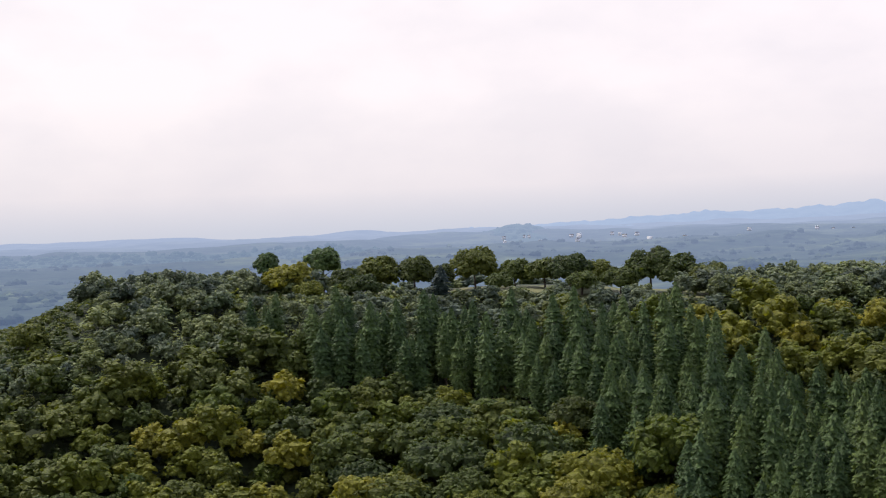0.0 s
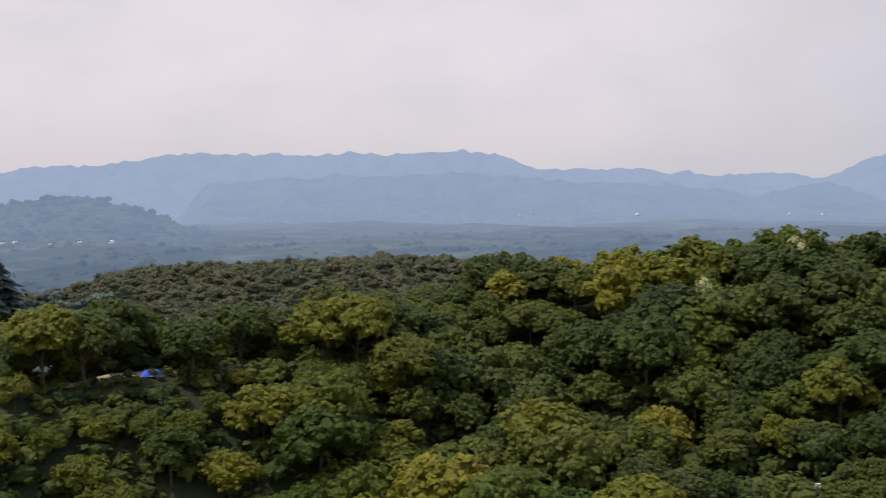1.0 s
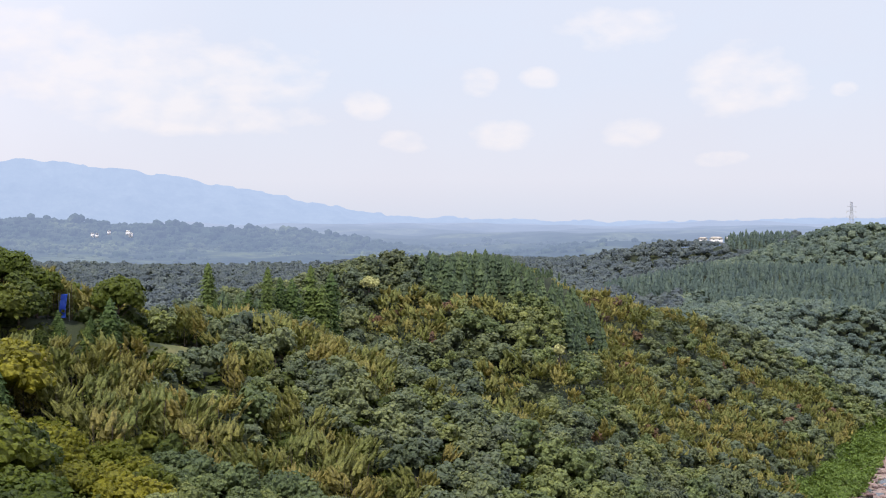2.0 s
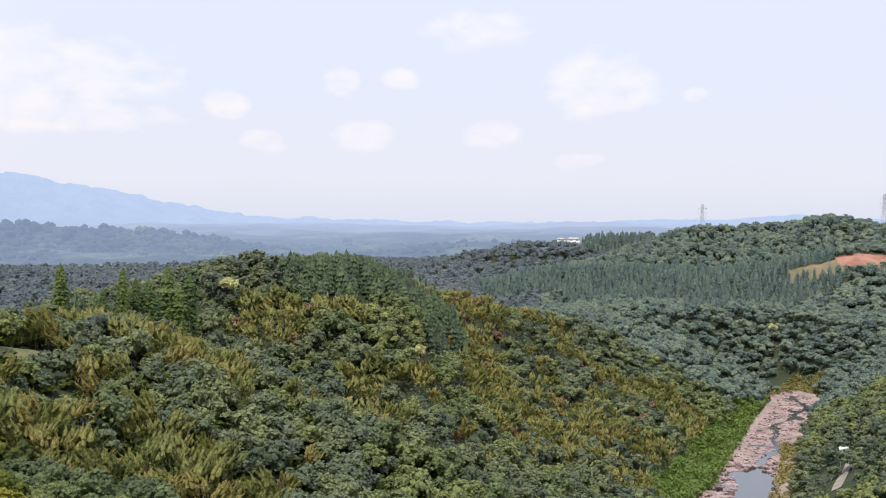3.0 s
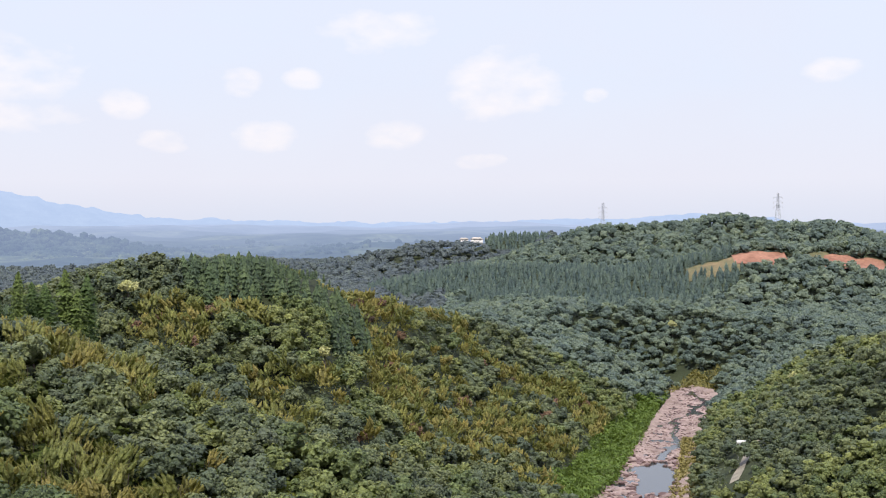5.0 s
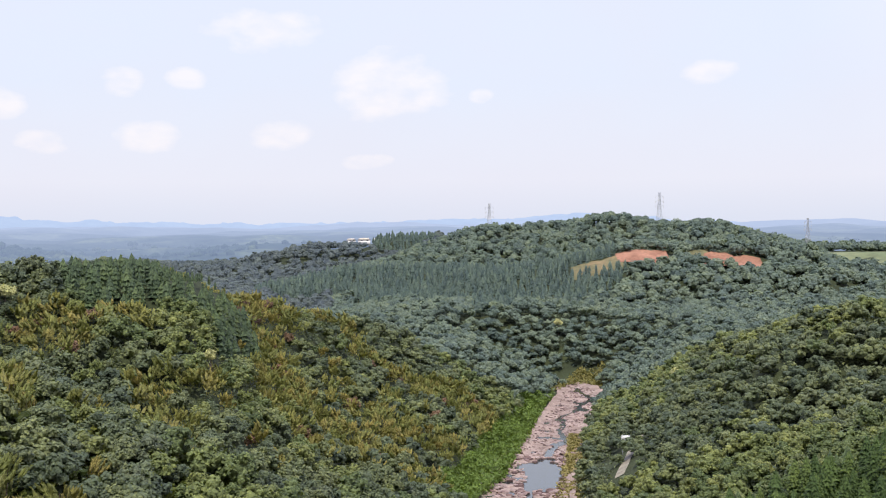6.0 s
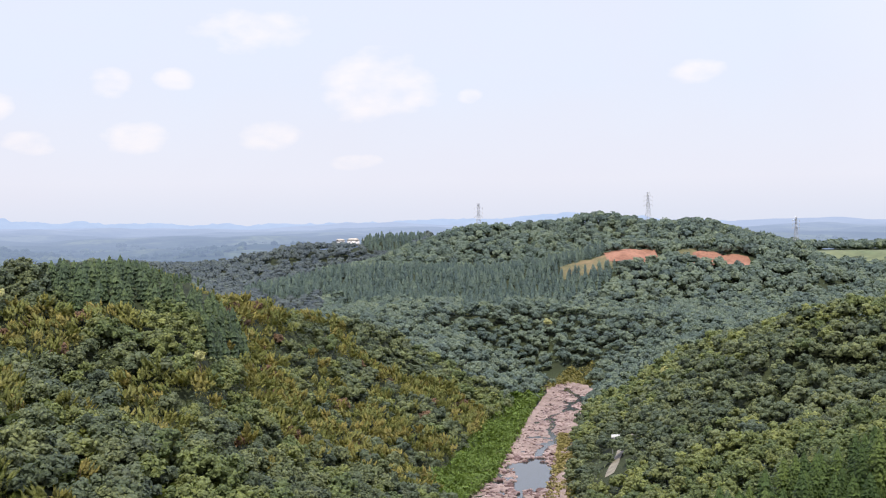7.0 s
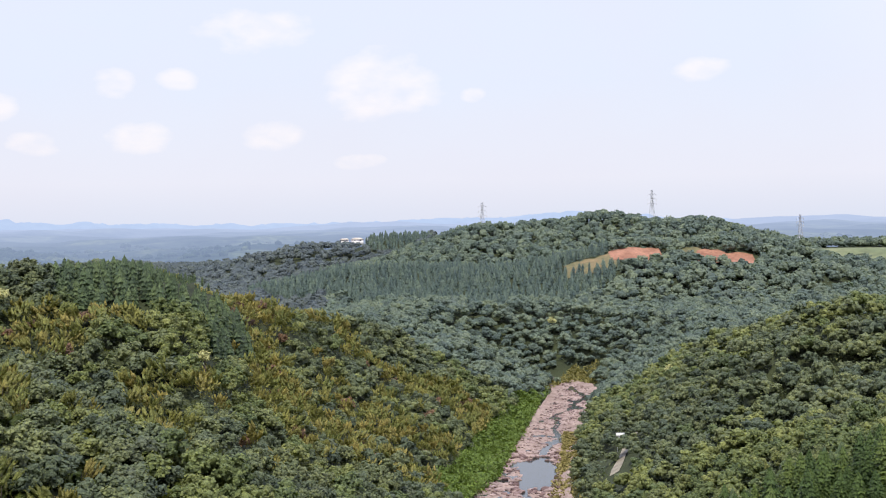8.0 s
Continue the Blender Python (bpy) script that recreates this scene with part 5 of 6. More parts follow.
def hip_skirt(w, d, over, z, rise, eave):
    """The lower hips at the two ends of the roof."""
    out = []
    for side in (-1, 1):
        V, cols, rows = [], 7, 5
        for i in range(rows):
            t = i / (rows - 1)
            x = side * ((w / 2 + over) - t * (over + w * 0.07))
            half = (d / 2 + over) * (1 - 0.5 * t)
            for k in range(cols):
                u = k / (cols - 1) * 2 - 1
                V.append((x, u * half, z + rise * 0.42 * t ** 1.3 + eave * abs(u) ** 3 * (1 - t)))
        V = np.array(V)
        V = np.concatenate([V, V - [0, 0, 0.2]])
        m, F = rows * cols, []
        for i in range(rows - 1):
            for k in range(cols - 1):
                a = i * cols + k
                F += [(a, a + 1, a + cols + 1), (a, a + cols + 1, a + cols), (m + a, m + a + cols + 1, m + a + 1), (m + a, m + a + cols, m + a + cols + 1)]
        for k in range(cols - 1):
            F += [(k, m + k, m + k + 1), (k, m + k + 1, k + 1)]
        out.append((V, np.array(F)))
    return join(out)


def shrine():
    root = thing("shrine", "small red timber shrine with a curved hip-and-gable roof", "shrine", stand(-40.85, 187.5, 24, z=75.3))
    part("plinth", *box(-3.0, -2.4, -0.3, 3.0, 2.4, 0.45, 0.05), CONCRETE, root, "low grey stone plinth")
    hall = part("hall", *box(-2.6, -2.0, 0.45, 2.6, 2.0, 3.0), RED_WOOD, root, "vermilion plank walls")
    for x in (-2.6, -0.9, 0.9, 2.6):
        for y in (-2.05, 2.05):
            part("post", *box(x - 0.13, y - 0.13, 0.45, x + 0.13, y + 0.13, 3.1, 0.03), DARK_WOOD, hall)
    for x in (-1.75, 0.0, 1.75):
        part("door_panel", *box(x - 0.62, -2.09, 0.6, x + 0.62, -2.01, 2.5), DARK_WOOD, hall, "dark lattice door panel")
    roof = part("roof", *join([curved_roof(5.2, 4.0, 2.25, 1.0, 0.35, 3.0), hip_skirt(5.2, 4.0, 1.0, 3.0, 2.25, 0.35)]), SHRINE_ROOF, root, "faded reddish sheet-copper roof")
    part("gable", *gable_fill(5.2, 4.0, 2.25, 3.0, 2.3), RED_WOOD, roof, "red boarded gable")
    part("ridge", *box(-2.9, -0.16, 5.15, 2.9, 0.16, 5.5, 0.04), DARK_WOOD, roof, "dark ridge beam")
    for x in (-2.75, 2.75):
        v, f = join([limb((x, -0.45, 5.4), (x, 0.5, 6.05), 0.07, 0.05, 5), limb((x, 0.45, 5.4), (x, -0.5, 6.05), 0.07, 0.05, 5)])
        part("finial", v, f, DARK_WOOD, roof, "crossed roof finials")
    for x in (-1.6, -0.5, 0.6, 1.7):
        part("ridge_billet", *limb((x, -0.42, 5.58), (x, 0.42, 5.58), 0.1, 0.1, 8), DARK_WOOD, roof)
    # the porch hall set forward to one side
    wing = part("porch", *box(2.2, -3.4, 0.45, 4.3, 0.6, 2.5), RED_WOOD, root, "vermilion porch hall")
    v, f = curved_roof(4.4, 2.4, 1.45, 0.7, 0.25, 2.5)
    v = np.stack([-v[:, 1] + 3.25, v[:, 0] - 1.4, v[:, 2]], -1)
    part("porch_roof", v, f, SHRINE_ROOF, root, "faded reddish porch roof")
    v, f = gable_fill(4.4, 2.4, 1.45, 2.5, 2.1)
    part("porch_gable", np.stack([-v[:, 1] + 3.25, v[:, 0] - 1.4, v[:, 2]], -1), f, RED_WOOD, root)
    part("porch_ridge", *box(3.1, -4.1, 3.85, 3.4, 1.2, 4.1, 0.03), DARK_WOOD, root)
    for y in (-3.95, 1.05):
        part("porch_finial", *join([limb((2.85, y, 4.0), (3.7, y, 4.6), 0.06, 0.04, 5), limb((3.65, y, 4.0), (2.8, y, 4.6), 0.06, 0.04, 5)]), DARK_WOOD, root)
    for i in range(3):
        part("step", *box(2.4, -3.75 - i * 0.32, -0.3, 4.1, -3.4 - i * 0.32, 0.35 - i * 0.17), CONCRETE, root)


shrine()


def shed():
    root = thing("shed", "pale grey flat-roofed storage shed beside the shrine", "shed", stand(-42.95, 190, 6, z=75.3))
    part("wall", *box(-2.05, -1.1, -0.2, 2.05, 1.1, 1.85, 0.02), WHITE_WALL, root)
    part("roof", *box(-2.3, -1.35, 1.85, 2.3, 1.35, 2.02, 0.03), ROOF_PALE, root, "thin pale sheet roof")
    for x in (-1.0, 1.0):
        part("door", *box(x - 0.8, -1.15, 0.0, x + 0.8, -1.1, 1.65), STEEL, root, "ribbed metal door")


shed()


def kiosk():
    root = thing("rest_shelter", "open rest shelter with a pale pitched roof", "shelter", stand(-33.75, 207, 8))
    for x in (-1.1, 1.1):
        for y in (-0.75, 0.75):
            part("post", *box(x - 0.08, y - 0.08, -0.3, x + 0.08, y + 0.08, 2.2), DARK_WOOD, root)
    for s in (-1, 1):
        v, f = box(-1.4, 0, -0.05, 1.4, 1.0, 0.05)
        a = radians(-22 * s)
        c, sn = math.cos(a), math.sin(a)
        v = v * [1, s, 1]
        v = np.stack([v[:, 0], v[:, 1] * c - v[:, 2] * sn, v[:, 1] * sn + v[:, 2] * c + 2.55], -1)
        part("roof_slope", v, f if s > 0 else f[:, ::-1], ROOF_PALE, root, "pale sheet roof slope")
    part("bench", *box(-1.0, -0.2, 0.38, 1.0, 0.2, 0.46), DARK_WOOD, root)


kiosk()


def stone_monuments():
    for az, d, h in ((-39.2, 186, 1.0), (-39.45, 186.5, 1.3), (-38.95, 188, 0.9), (-36.7, 190, 0.8)):
        root = thing("stone_lantern", "weathered grey stone lantern on the court", "lantern", stand(az, d, 10, z=75.3), "stone lanterns by the shrine")
        part("base", *box(-0.3, -0.3, -0.1, 0.3, 0.3, 0.2, 0.04), CONCRETE, root)
        part("shaft", *limb((0, 0, 0.15), (0, 0, h), 0.13, 0.11, 8), CONCRETE, root)
        part("light_box", *box(-0.22, -0.22, h, 0.22, 0.22, h + 0.38, 0.04), CONCRETE, root)
        part("cap", *box(-0.42, -0.42, h + 0.38, 0.42, 0.42, h + 0.62, 0.05, 0.3), CONCRETE, root)


stone_monuments()


def cart():
    root = thing("utility_cart", "small dark utility truck with a pale roof parked on the lane", "vehicle", stand(-45.25, 174.5, 20, 0.12))
    body = part("body", *join([box(-0.72, -1.5, 0.35, 0.72, 1.5, 0.85, 0.08), box(-0.7, -1.5, 0.85, 0.7, -0.55, 1.15, 0.08, 0.94)]), CART_PAINT, root)
    part("windscreen", *box(-0.62, -0.62, 1.0, 0.62, -0.5, 1.72, 0.03, 0.92), GLASS_DARK, body, "dark glass windscreen")
    part("cab", *box(-0.68, -0.5, 0.85, 0.68, 0.5, 1.75, 0.05, 0.93), GLASS_DARK, body)
    part("roof", *box(-0.72, -0.75, 1.75, 0.72, 0.62, 1.86, 0.06), WHITE_WALL, root, "pale roof panel")
    part("bumper", *box(-0.7, -1.6, 0.38, 0.7, -1.5, 0.56, 0.03), WHITE_WALL, root, "pale bumper")
    for x in (-0.45, 0.45):
        part("headlight", *limb((x, -1.52, 0.78), (x, -1.46, 0.78), 0.1, 0.1, 8), WHITE_WALL, root, "round clear headlight")
    for x in (-0.72, 0.6):
        for y in (-0.95, 0.95):
            w = part("wheel", *join([limb((x, y, 0.28), (x + 0.12, y, 0.28), 0.28, 0.28, 14)]), RUBBER, root)
            part("rim", *limb((x - 0.01, y, 0.28), (x + 0.13, y, 0.28), 0.15, 0.15, 10), STEEL, w)


cart()


def sheet_pile():
    """A heap under a blue sheet."""
    rng = np.random.default_rng(3)
    root = thing("covered_heap", "low heap covered with a bright blue plastic sheet beside the lane", "tarpaulin", stand(-54.35, 176.6, 0, 0.05))
    n, m, V = 17, 9, []
    for i in range(n):
        for k in range(m):
            u, w = i / (n - 1) * 2 - 1, k / (m - 1) * 2 - 1
            h = 0.95 * max(0, 1 - abs(u) ** 4) * max(0, 1 - abs(w) ** 2.5) + rng.uniform(-0.05, 0.05)
            V.append((u * 1.65 + rng.uniform(-0.04, 0.04), w * 1.0 + rng.uniform(-0.05, 0.05), h))
    i = (np.arange(n - 1)[:, None] * m + np.arange(m - 1)[None]).ravel()
    q = np.stack([i, i + m, i + m + 1, i + 1], -1)
    part("sheet", np.array(V), q, BLUE_SHEET, root)
    for x, y in ((-1.4, -0.85), (1.4, -0.85), (0, -0.95)):
        part("weight", *box(x - 0.16, y - 0.12, 0.0, x + 0.16, y + 0.12, 0.2, 0.04), CONCRETE, root, "stone weight")


sheet_pile()


def slope_sheet():
    """A blue sheet hung down a bare scar between the trees."""
    rng = np.random.default_rng(4)
    root = thing("slope_sheet", "blue plastic sheet hung down a scar between the trees", "tarpaulin", stand(-99.1, 229, 0, 0.2))
    V, rows, cols = [], 15, 5
    for i in range(rows):
        t = i / (rows - 1)
        for k in range(cols):
            u = k / (cols - 1) - 0.5
            V.append((u * 1.15 + 0.35 * t * t - 0.15, -0.4 * (1 - t) + rng.uniform(-0.07, 0.07), 4.2 * t + rng.uniform(-0.05, 0.05)))
    i = (np.arange(rows - 1)[:, None] * cols + np.arange(cols - 1)[None]).ravel()
    q = np.stack([i, i + 1, i + cols + 1, i + cols], -1)
    v = np.array(V)
    part("sheet", np.concatenate([v, v + [0, 0.05, 0]]), np.concatenate([q, q[:, ::-1] + len(v)]), BLUE_SHEET, root)
    for x in (-0.85, 1.0):
        part("pole", *limb((x, 0.15, -1), (x + 0.1, 0.15, 4.4), 0.06, 0.05, 6), STEEL, root, "thin steel pole")


slope_sheet()


def guard_rail(a0, a1, d, label):
    root = tagged(new("guard_rail"), label, "guard rail")
    p, q = at(a0, d), at(a1, d)
    p.z, q.z = float(land(p.x, p.y)), float(land(q.x, q.y))
    for h in (0.62, 0.92):
        part("beam", *limb((p.x, p.y, p.z + h), (q.x, q.y, q.z + h), 0.11, 0.11, 6), WHITE_WALL, root, "white painted steel beam")
    n = 5
    for i in range(n):
        c = p.lerp(q, i / (n - 1))
        part("post", *limb((c.x, c.y, c.z - 0.6), (c.x, c.y, c.z + 1.0), 0.07, 0.07, 6), WHITE_WALL, root)


guard_rail(-82.2, -85.4, 161.3, "white two-beam guard rail along the lower lane")


def kerb():
    pts = [at(a, 161.6 + (1.6 if a < -92.5 else 0)) for a in np.linspace(-86.5, -93.4, 18)]
    root = tagged(new("kerb_wall"), "low pale concrete edge of the lower lane", "kerb", kind="structure")
    for p, q in zip(pts, pts[1:]):
        z = min(float(land(p.x, p.y)), float(land(q.x, q.y)))
        m = (p + q) / 2
        ob = part("kerb_stone", *box(-(q - p).length / 2 + 0.02, -0.18, -0.8, (q - p).length / 2 - 0.02, 0.18, 0.5, 0.03), CONCRETE, root)
        ob.matrix_basis = pose(m.x, m.y, z, 0, 0, math.degrees(math.atan2(q.y - p.y, q.x - p.x)))


kerb()

# ---------------------------------------------------------------- single trees


def lone(name, az, d, R, H, lobes, mat, label, low=0.36, per=46, size=0.6, trunk=0.3, z=None):
    p = at(az, d)
    g = float(land(p.x, p.y)) if z is None else z
    seed = int(abs(az) * 10 + d)
    root = thing(name, label, "tree", pose(p.x, p.y, g))
    v, f = broad_crown(seed, R, H, min(0.6, max(0.4, R * 0.12)), int(per * 16), size * 0.7, low, lobes, 340)
    part("trunk", *trunk_mesh(seed, R, H, trunk, "broad", 8), BARK, root)
    part("crown", v, f, mat, root, smooth=False)


def spire(az, d, R, H, n, label, z=None):
    p = at(az, d)
    g = float(land(p.x, p.y)) if z is None else z
    root = thing("conifer", label, "tree", pose(p.x, p.y, g))
    part("trunk", *trunk_mesh(3, R, H, 0.4, "cedar", 8), BARK, root)
    part("crown", *cedar_crown(int(abs(az)), R, H, n, 0.6, 16, 9, 0.04), NEEDLE_DARK, root, smooth=False)


NEEDLE_DARK = foliage("dark fir needles", [(0.0, (0.014, 0.026, 0.020)), (1.0, (0.020, 0.034, 0.026))], 0.7, 0.04)
lone("camphor_tree", -37.6, 186.5, 10.2, 14.6, 19, LEAF_BRIGHT, "broad fresh-green camphor tree on the castle court", 0.22, 56, 0.5, 0.55)
lone("camphor_tree", -35.4, 195, 7.0, 15.0, 13, LEAF_BRIGHT, "tall fresh-green camphor tree behind the court", 0.34, 56, 0.5, 0.4)
lone("tall_tree", -43.25, 187, 4.6, 15.2, 9, LEAF_BRIGHT, "tall fresh-green tree with a long bare trunk beside the shrine", 0.36, 60, 0.46, 0.26)
lone("tall_tree", -44.7, 193, 4.3, 14.6, 10, LEAF, "slender olive-green tree with a bare trunk beside the shrine", 0.28, 56, 0.46, 0.24)
lone("umbrella_tree", -27.7, 205, 5.6, 13.4, 9, LEAF_BRIGHT, "open flat-topped tree with bare limbs on the castle wall", 0.48, 44, 0.45, 0.26)
for az, d, R, H in ((-24.3, 224, 5.0, 9.0), (-25.6, 222, 5.4, 9.5), (-26.8, 219, 4.6, 8.5), (-28.6, 216, 5.4, 9.5), (-29.9, 215, 5.0, 9.8), (-31.2, 214, 4.4, 8.0), (-32.4, 222, 4.6, 8.6), (-36.9, 216, 4.4, 6.6), (-39.6, 218, 4.0, 5.4)):
    lone("broadleaf_tree", az, d, R, H, 9, LEAF_DARK if R > 5.2 else LEAF, "bushy dense broadleaf tree at the back of the court", 0.04, 44, 0.46, 0.22)
spire(-47.5, 187, 5.6, 17.0, 900, "dense dark pyramid-shaped fir beside the castle wall", 70.0)
for az, d, R, H in ((-24.6, 203, 2.4, 5.2), (-25.6, 202, 3.0, 6.2), (-26.9, 199, 3.2, 6.8), (-28.4, 199, 3.4, 7.0), (-29.6, 201, 3.2, 7.4), (-30.6, 198, 3.0, 6.4),
                    (-31.6, 193, 2.8, 5.4), (-32.6, 196, 2.6, 5.2), (-34.3, 214, 3.6, 9.0), (-33.1, 217, 3.4, 7.5), (-35.3, 185, 2.0, 4.4), (-40.3, 183.5, 1.5, 3.4), (-38.9, 206, 4.0, 7.5), (-46.3, 195, 3.4, 7.0)):
    lone("cherry_tree", az, d, R * 1.18, H * 1.15, 6, LEAF if R < 3.1 else LEAF_DARK, "small spreading cherry tree on the castle court", 0.04, 50, 0.4, 0.16)
for az, d, R, H, kind in ((7.2, 304, 5.2, 10.5, 1), (5.7, 322, 4.4, 13.2, 2), (8.3, 326, 3.4, 12.0, 2), (4.7, 309, 3.4, 8.4, 0), (3.2, 316, 5.0, 11.2, 0), (3.9, 298, 3.6, 6.6, 0),
                          (1.4, 318, 4.2, 10.8, 0), (0.1, 320, 2.4, 7.8, 0), (-1.45, 312, 5.2, 12.2, 0), (-3.3, 315, 3.8, 8.2, 0), (-4.7, 310, 3.8, 8.6, 0), (-5.9, 305, 4.6, 10.0, 0),
                          (-7.1, 306, 3.8, 8.6, 0), (-9.6, 300, 5.0, 12.6, 0), (-10.8, 296, 4.6, 11.0, 0), (-8.2, 297, 3.6, 7.6, 0), (-12.3, 290, 4.2, 8.4, 0), (-6.4, 294, 3.0, 6.5, 0),
                          (-2.6, 300, 2.8, 5.6, 0), (6.4, 296, 2.8, 5.6, 1), (19.0, 288, 3.6, 7.6, 0)):
    lone("pine_tree" if kind == 2 else "park_tree", az, d, R * (1.12 if kind == 2 else 1.32), H if kind == 2 else H * 0.92, 9, (LEAF_DARK, LEAF, NEEDLE)[kind],
         ("round dark-green tree standing on the plateau lawn", "light olive tree on the plateau lawn", "dark flat-topped pine on the plateau")[kind], 0.0 if kind < 2 else 0.28, 40, 0.62, 0.3)
for az, d, R, H in ((-49.6, 172, 5.4, 11.8), (-51.4, 173, 5.0, 10.8), (-47.8, 172, 3.6, 8.0), (-56.2, 176, 4.4, 9.0), (-58.4, 190, 5.0, 10.5), (-63.8, 182, 6.0, 13.5), (-66.0, 178, 5.6, 12.0)):
    lone("roadside_tree", az, d, R, H, 10, LEAF if R > 5 else LEAF_DARK, "broad olive-green tree overhanging the castle lane", 0.28, 60, 0.43, 0.3)
for az, d, R, H in ((-22.0, 196, 4.0, 9.5), (-22.9, 193, 4.0, 9.0), (-21.2, 200, 4.2, 10.0), (-23.4, 188, 3.8, 8.5), (-24.2, 186, 3.8, 9.0), (-25.6, 184, 4.0, 7.4), (-27.0, 179, 4.0, 7.8), (-28.4, 176, 3.8, 7.6), (-29.6, 172, 3.6, 6.6), (-31.0, 168.5, 3.8, 7.0), (-32.2, 167, 3.6, 6.8)):
    lone("cherry_tree", az, d, R, H, 9, LEAF if R < 3.9 else LEAF_DARK, "spreading cherry tree before the foot of the wall", 0.22, 60, 0.42, 0.22)
spire(0.2, 288, 2.8, 10.5, 160, "pointed dark evergreen below the plateau lawn")
for az, d, R, H in ((-113.0, 322, 2.6, 9.0), (-121.9, 300, 1.5, 8.5), (-80.0, 203, 1.5, 9.5), (-84.2, 212, 2.2, 11.0), (-138.2, 735, 2.4, 10.5), (-143.6, 500, 1.6, 8.5)):
    lone("flowering_tree", az, d, R, H, 6, FLOWER, "tree covered in pale yellow blossom among the wood", 0.55, 22, 0.4 + d / 900, 0.2)
for az, d, R, H in ((-96.6, 228, 5.4, 12.5), (-98.0, 226, 4.2, 9.0), (-101.5, 228, 5.0, 12.5)):
    lone("broadleaf_tree", az, d, R, H, 9, LEAF, "tall olive-green broadleaf tree standing above the canopy", 0.36, 56, 0.46, 0.25)


for az, d, R, H in ((-46.9, 166.5, 2.4, 4.6), (-47.6, 168, 2.8, 5.4), (-48.4, 166, 2.6, 5.0), (-26.2, 186, 2.6, 4.4), (-28.0, 183, 2.4, 4.0), (-29.4, 179, 2.6, 4.2), (-24.6, 191, 2.8, 4.8)):
    lone("shrub", az, d, R, H, 5, LEAF if R > 2.5 else LEAF_DARK, "dense olive-green shrub at the edge of the castle terrace", 0.0, 40, 0.4, 0.12)


def ivy():
    """Creepers over the castle wall."""
    rng = np.random.default_rng(77)
    root = tagged(new("ivy"), "dark green creepers hanging over the stone wall", "ivy", kind="stuff")
    p, q = at(*UPPER[0]), at(*UPPER[1])
    Q = []
    for c, w, lo, hi, n in ((0.36, 0.12, 0.25, 1.0, 330), (0.52, 0.07, 0.45, 1.0, 170), (0.18, 0.06, 0.6, 1.0, 110), (0.97, 0.015, 0.2, 1.0, 70)):
        s = np.clip(rng.normal(c, w * 0.6, n), 0, 1)
        f = hi - (hi - lo) * rng.uniform(0, 1, n) ** 1.4
        x, y = p.x + (q.x - p.x) * s, p.y + (q.y - p.y) * s
        r = np.hypot(x, y)
        k = (r + 3.4 * f ** 1.25 - 0.25) / r
        Q.append(np.stack([x * k, y * k, 68.3 + 7.15 * f], -1))
    Q = np.concatenate(Q)
    N = np.stack([-Q[:, 0] / 170, -Q[:, 1] / 170, np.full(len(Q), 0.5)], -1)
    v, f = tufts(rng, Q, N, 0.5, 3)
    root.data = None
    part("leaves", v, f, LEAF_DARK, root)


ivy()

# ---------------------------------------------------------------- the river


def water_material():
    m, nt, b = material("shallow water", 0.08)
    b.inputs["Base Color"].default_value = (0.045, 0.05, 0.05, 1)
    b.inputs["Specular IOR Level"].default_value = 0.6
    bump(nt, b, noise_node(nt, 0.8, 3, 0.5, (1, 1, 1)), 0.25, 0.05)
    return m


def rock_material():
    m, nt, b = material("pink river rock", 0.85)
    geo = nt.nodes.new("ShaderNodeNewGeometry")
    info = nt.nodes.new("ShaderNodeObjectInfo")
    add = nt.nodes.new("ShaderNodeMath")
    add.operation = "ADD"
    nt.links.new(geo.outputs["Random Per Island"], add.inputs[0])
    nt.links.new(info.outputs["Random"], add.inputs[1])
    fr = nt.nodes.new("ShaderNodeMath")
    fr.operation = "FRACT"
    nt.links.new(add.outputs[0], fr.inputs[0])
    c = ramp_node(nt, fr.outputs[0], [(0.0, (0.075, 0.045, 0.040)), (0.35, (0.15, 0.098, 0.085)), (0.7, (0.31, 0.235, 0.20)), (1.0, (0.20, 0.15, 0.13))])
    grain = noise_node(nt, 1.3, 5)
    c = blend(nt, c, ramp_node(nt, grain, [(0.3, (0.62, 0.6, 0.6)), (0.7, (1.15, 1.15, 1.15))]), 0.8, "MULTIPLY")
    nt.links.new(c, b.inputs["Base Color"])
    bump(nt, b, grain, 0.5, 0.1)
    return m


WATER = water_material()
ROCK = rock_material()
GRAVEL = two_scale("pink gravel", (0.17, 0.122, 0.098), (0.32, 0.245, 0.20), 0.12, 1.1, 0.95, 0.0, 0.15)


def river_line(step=2.5):
    """Points down the river, and the half width of its bed at each."""
    line, half = [], []
    for p, q, a, b in zip(RIVER_PTS, RIVER_PTS[1:], RIVER, RIVER[1:]):
        n = int((q - p).length / step)
        line += [p.lerp(q, i / n) for i in range(n)]
        half += [a[2] + (b[2] - a[2]) * i / n for i in range(n)]
    return line, half


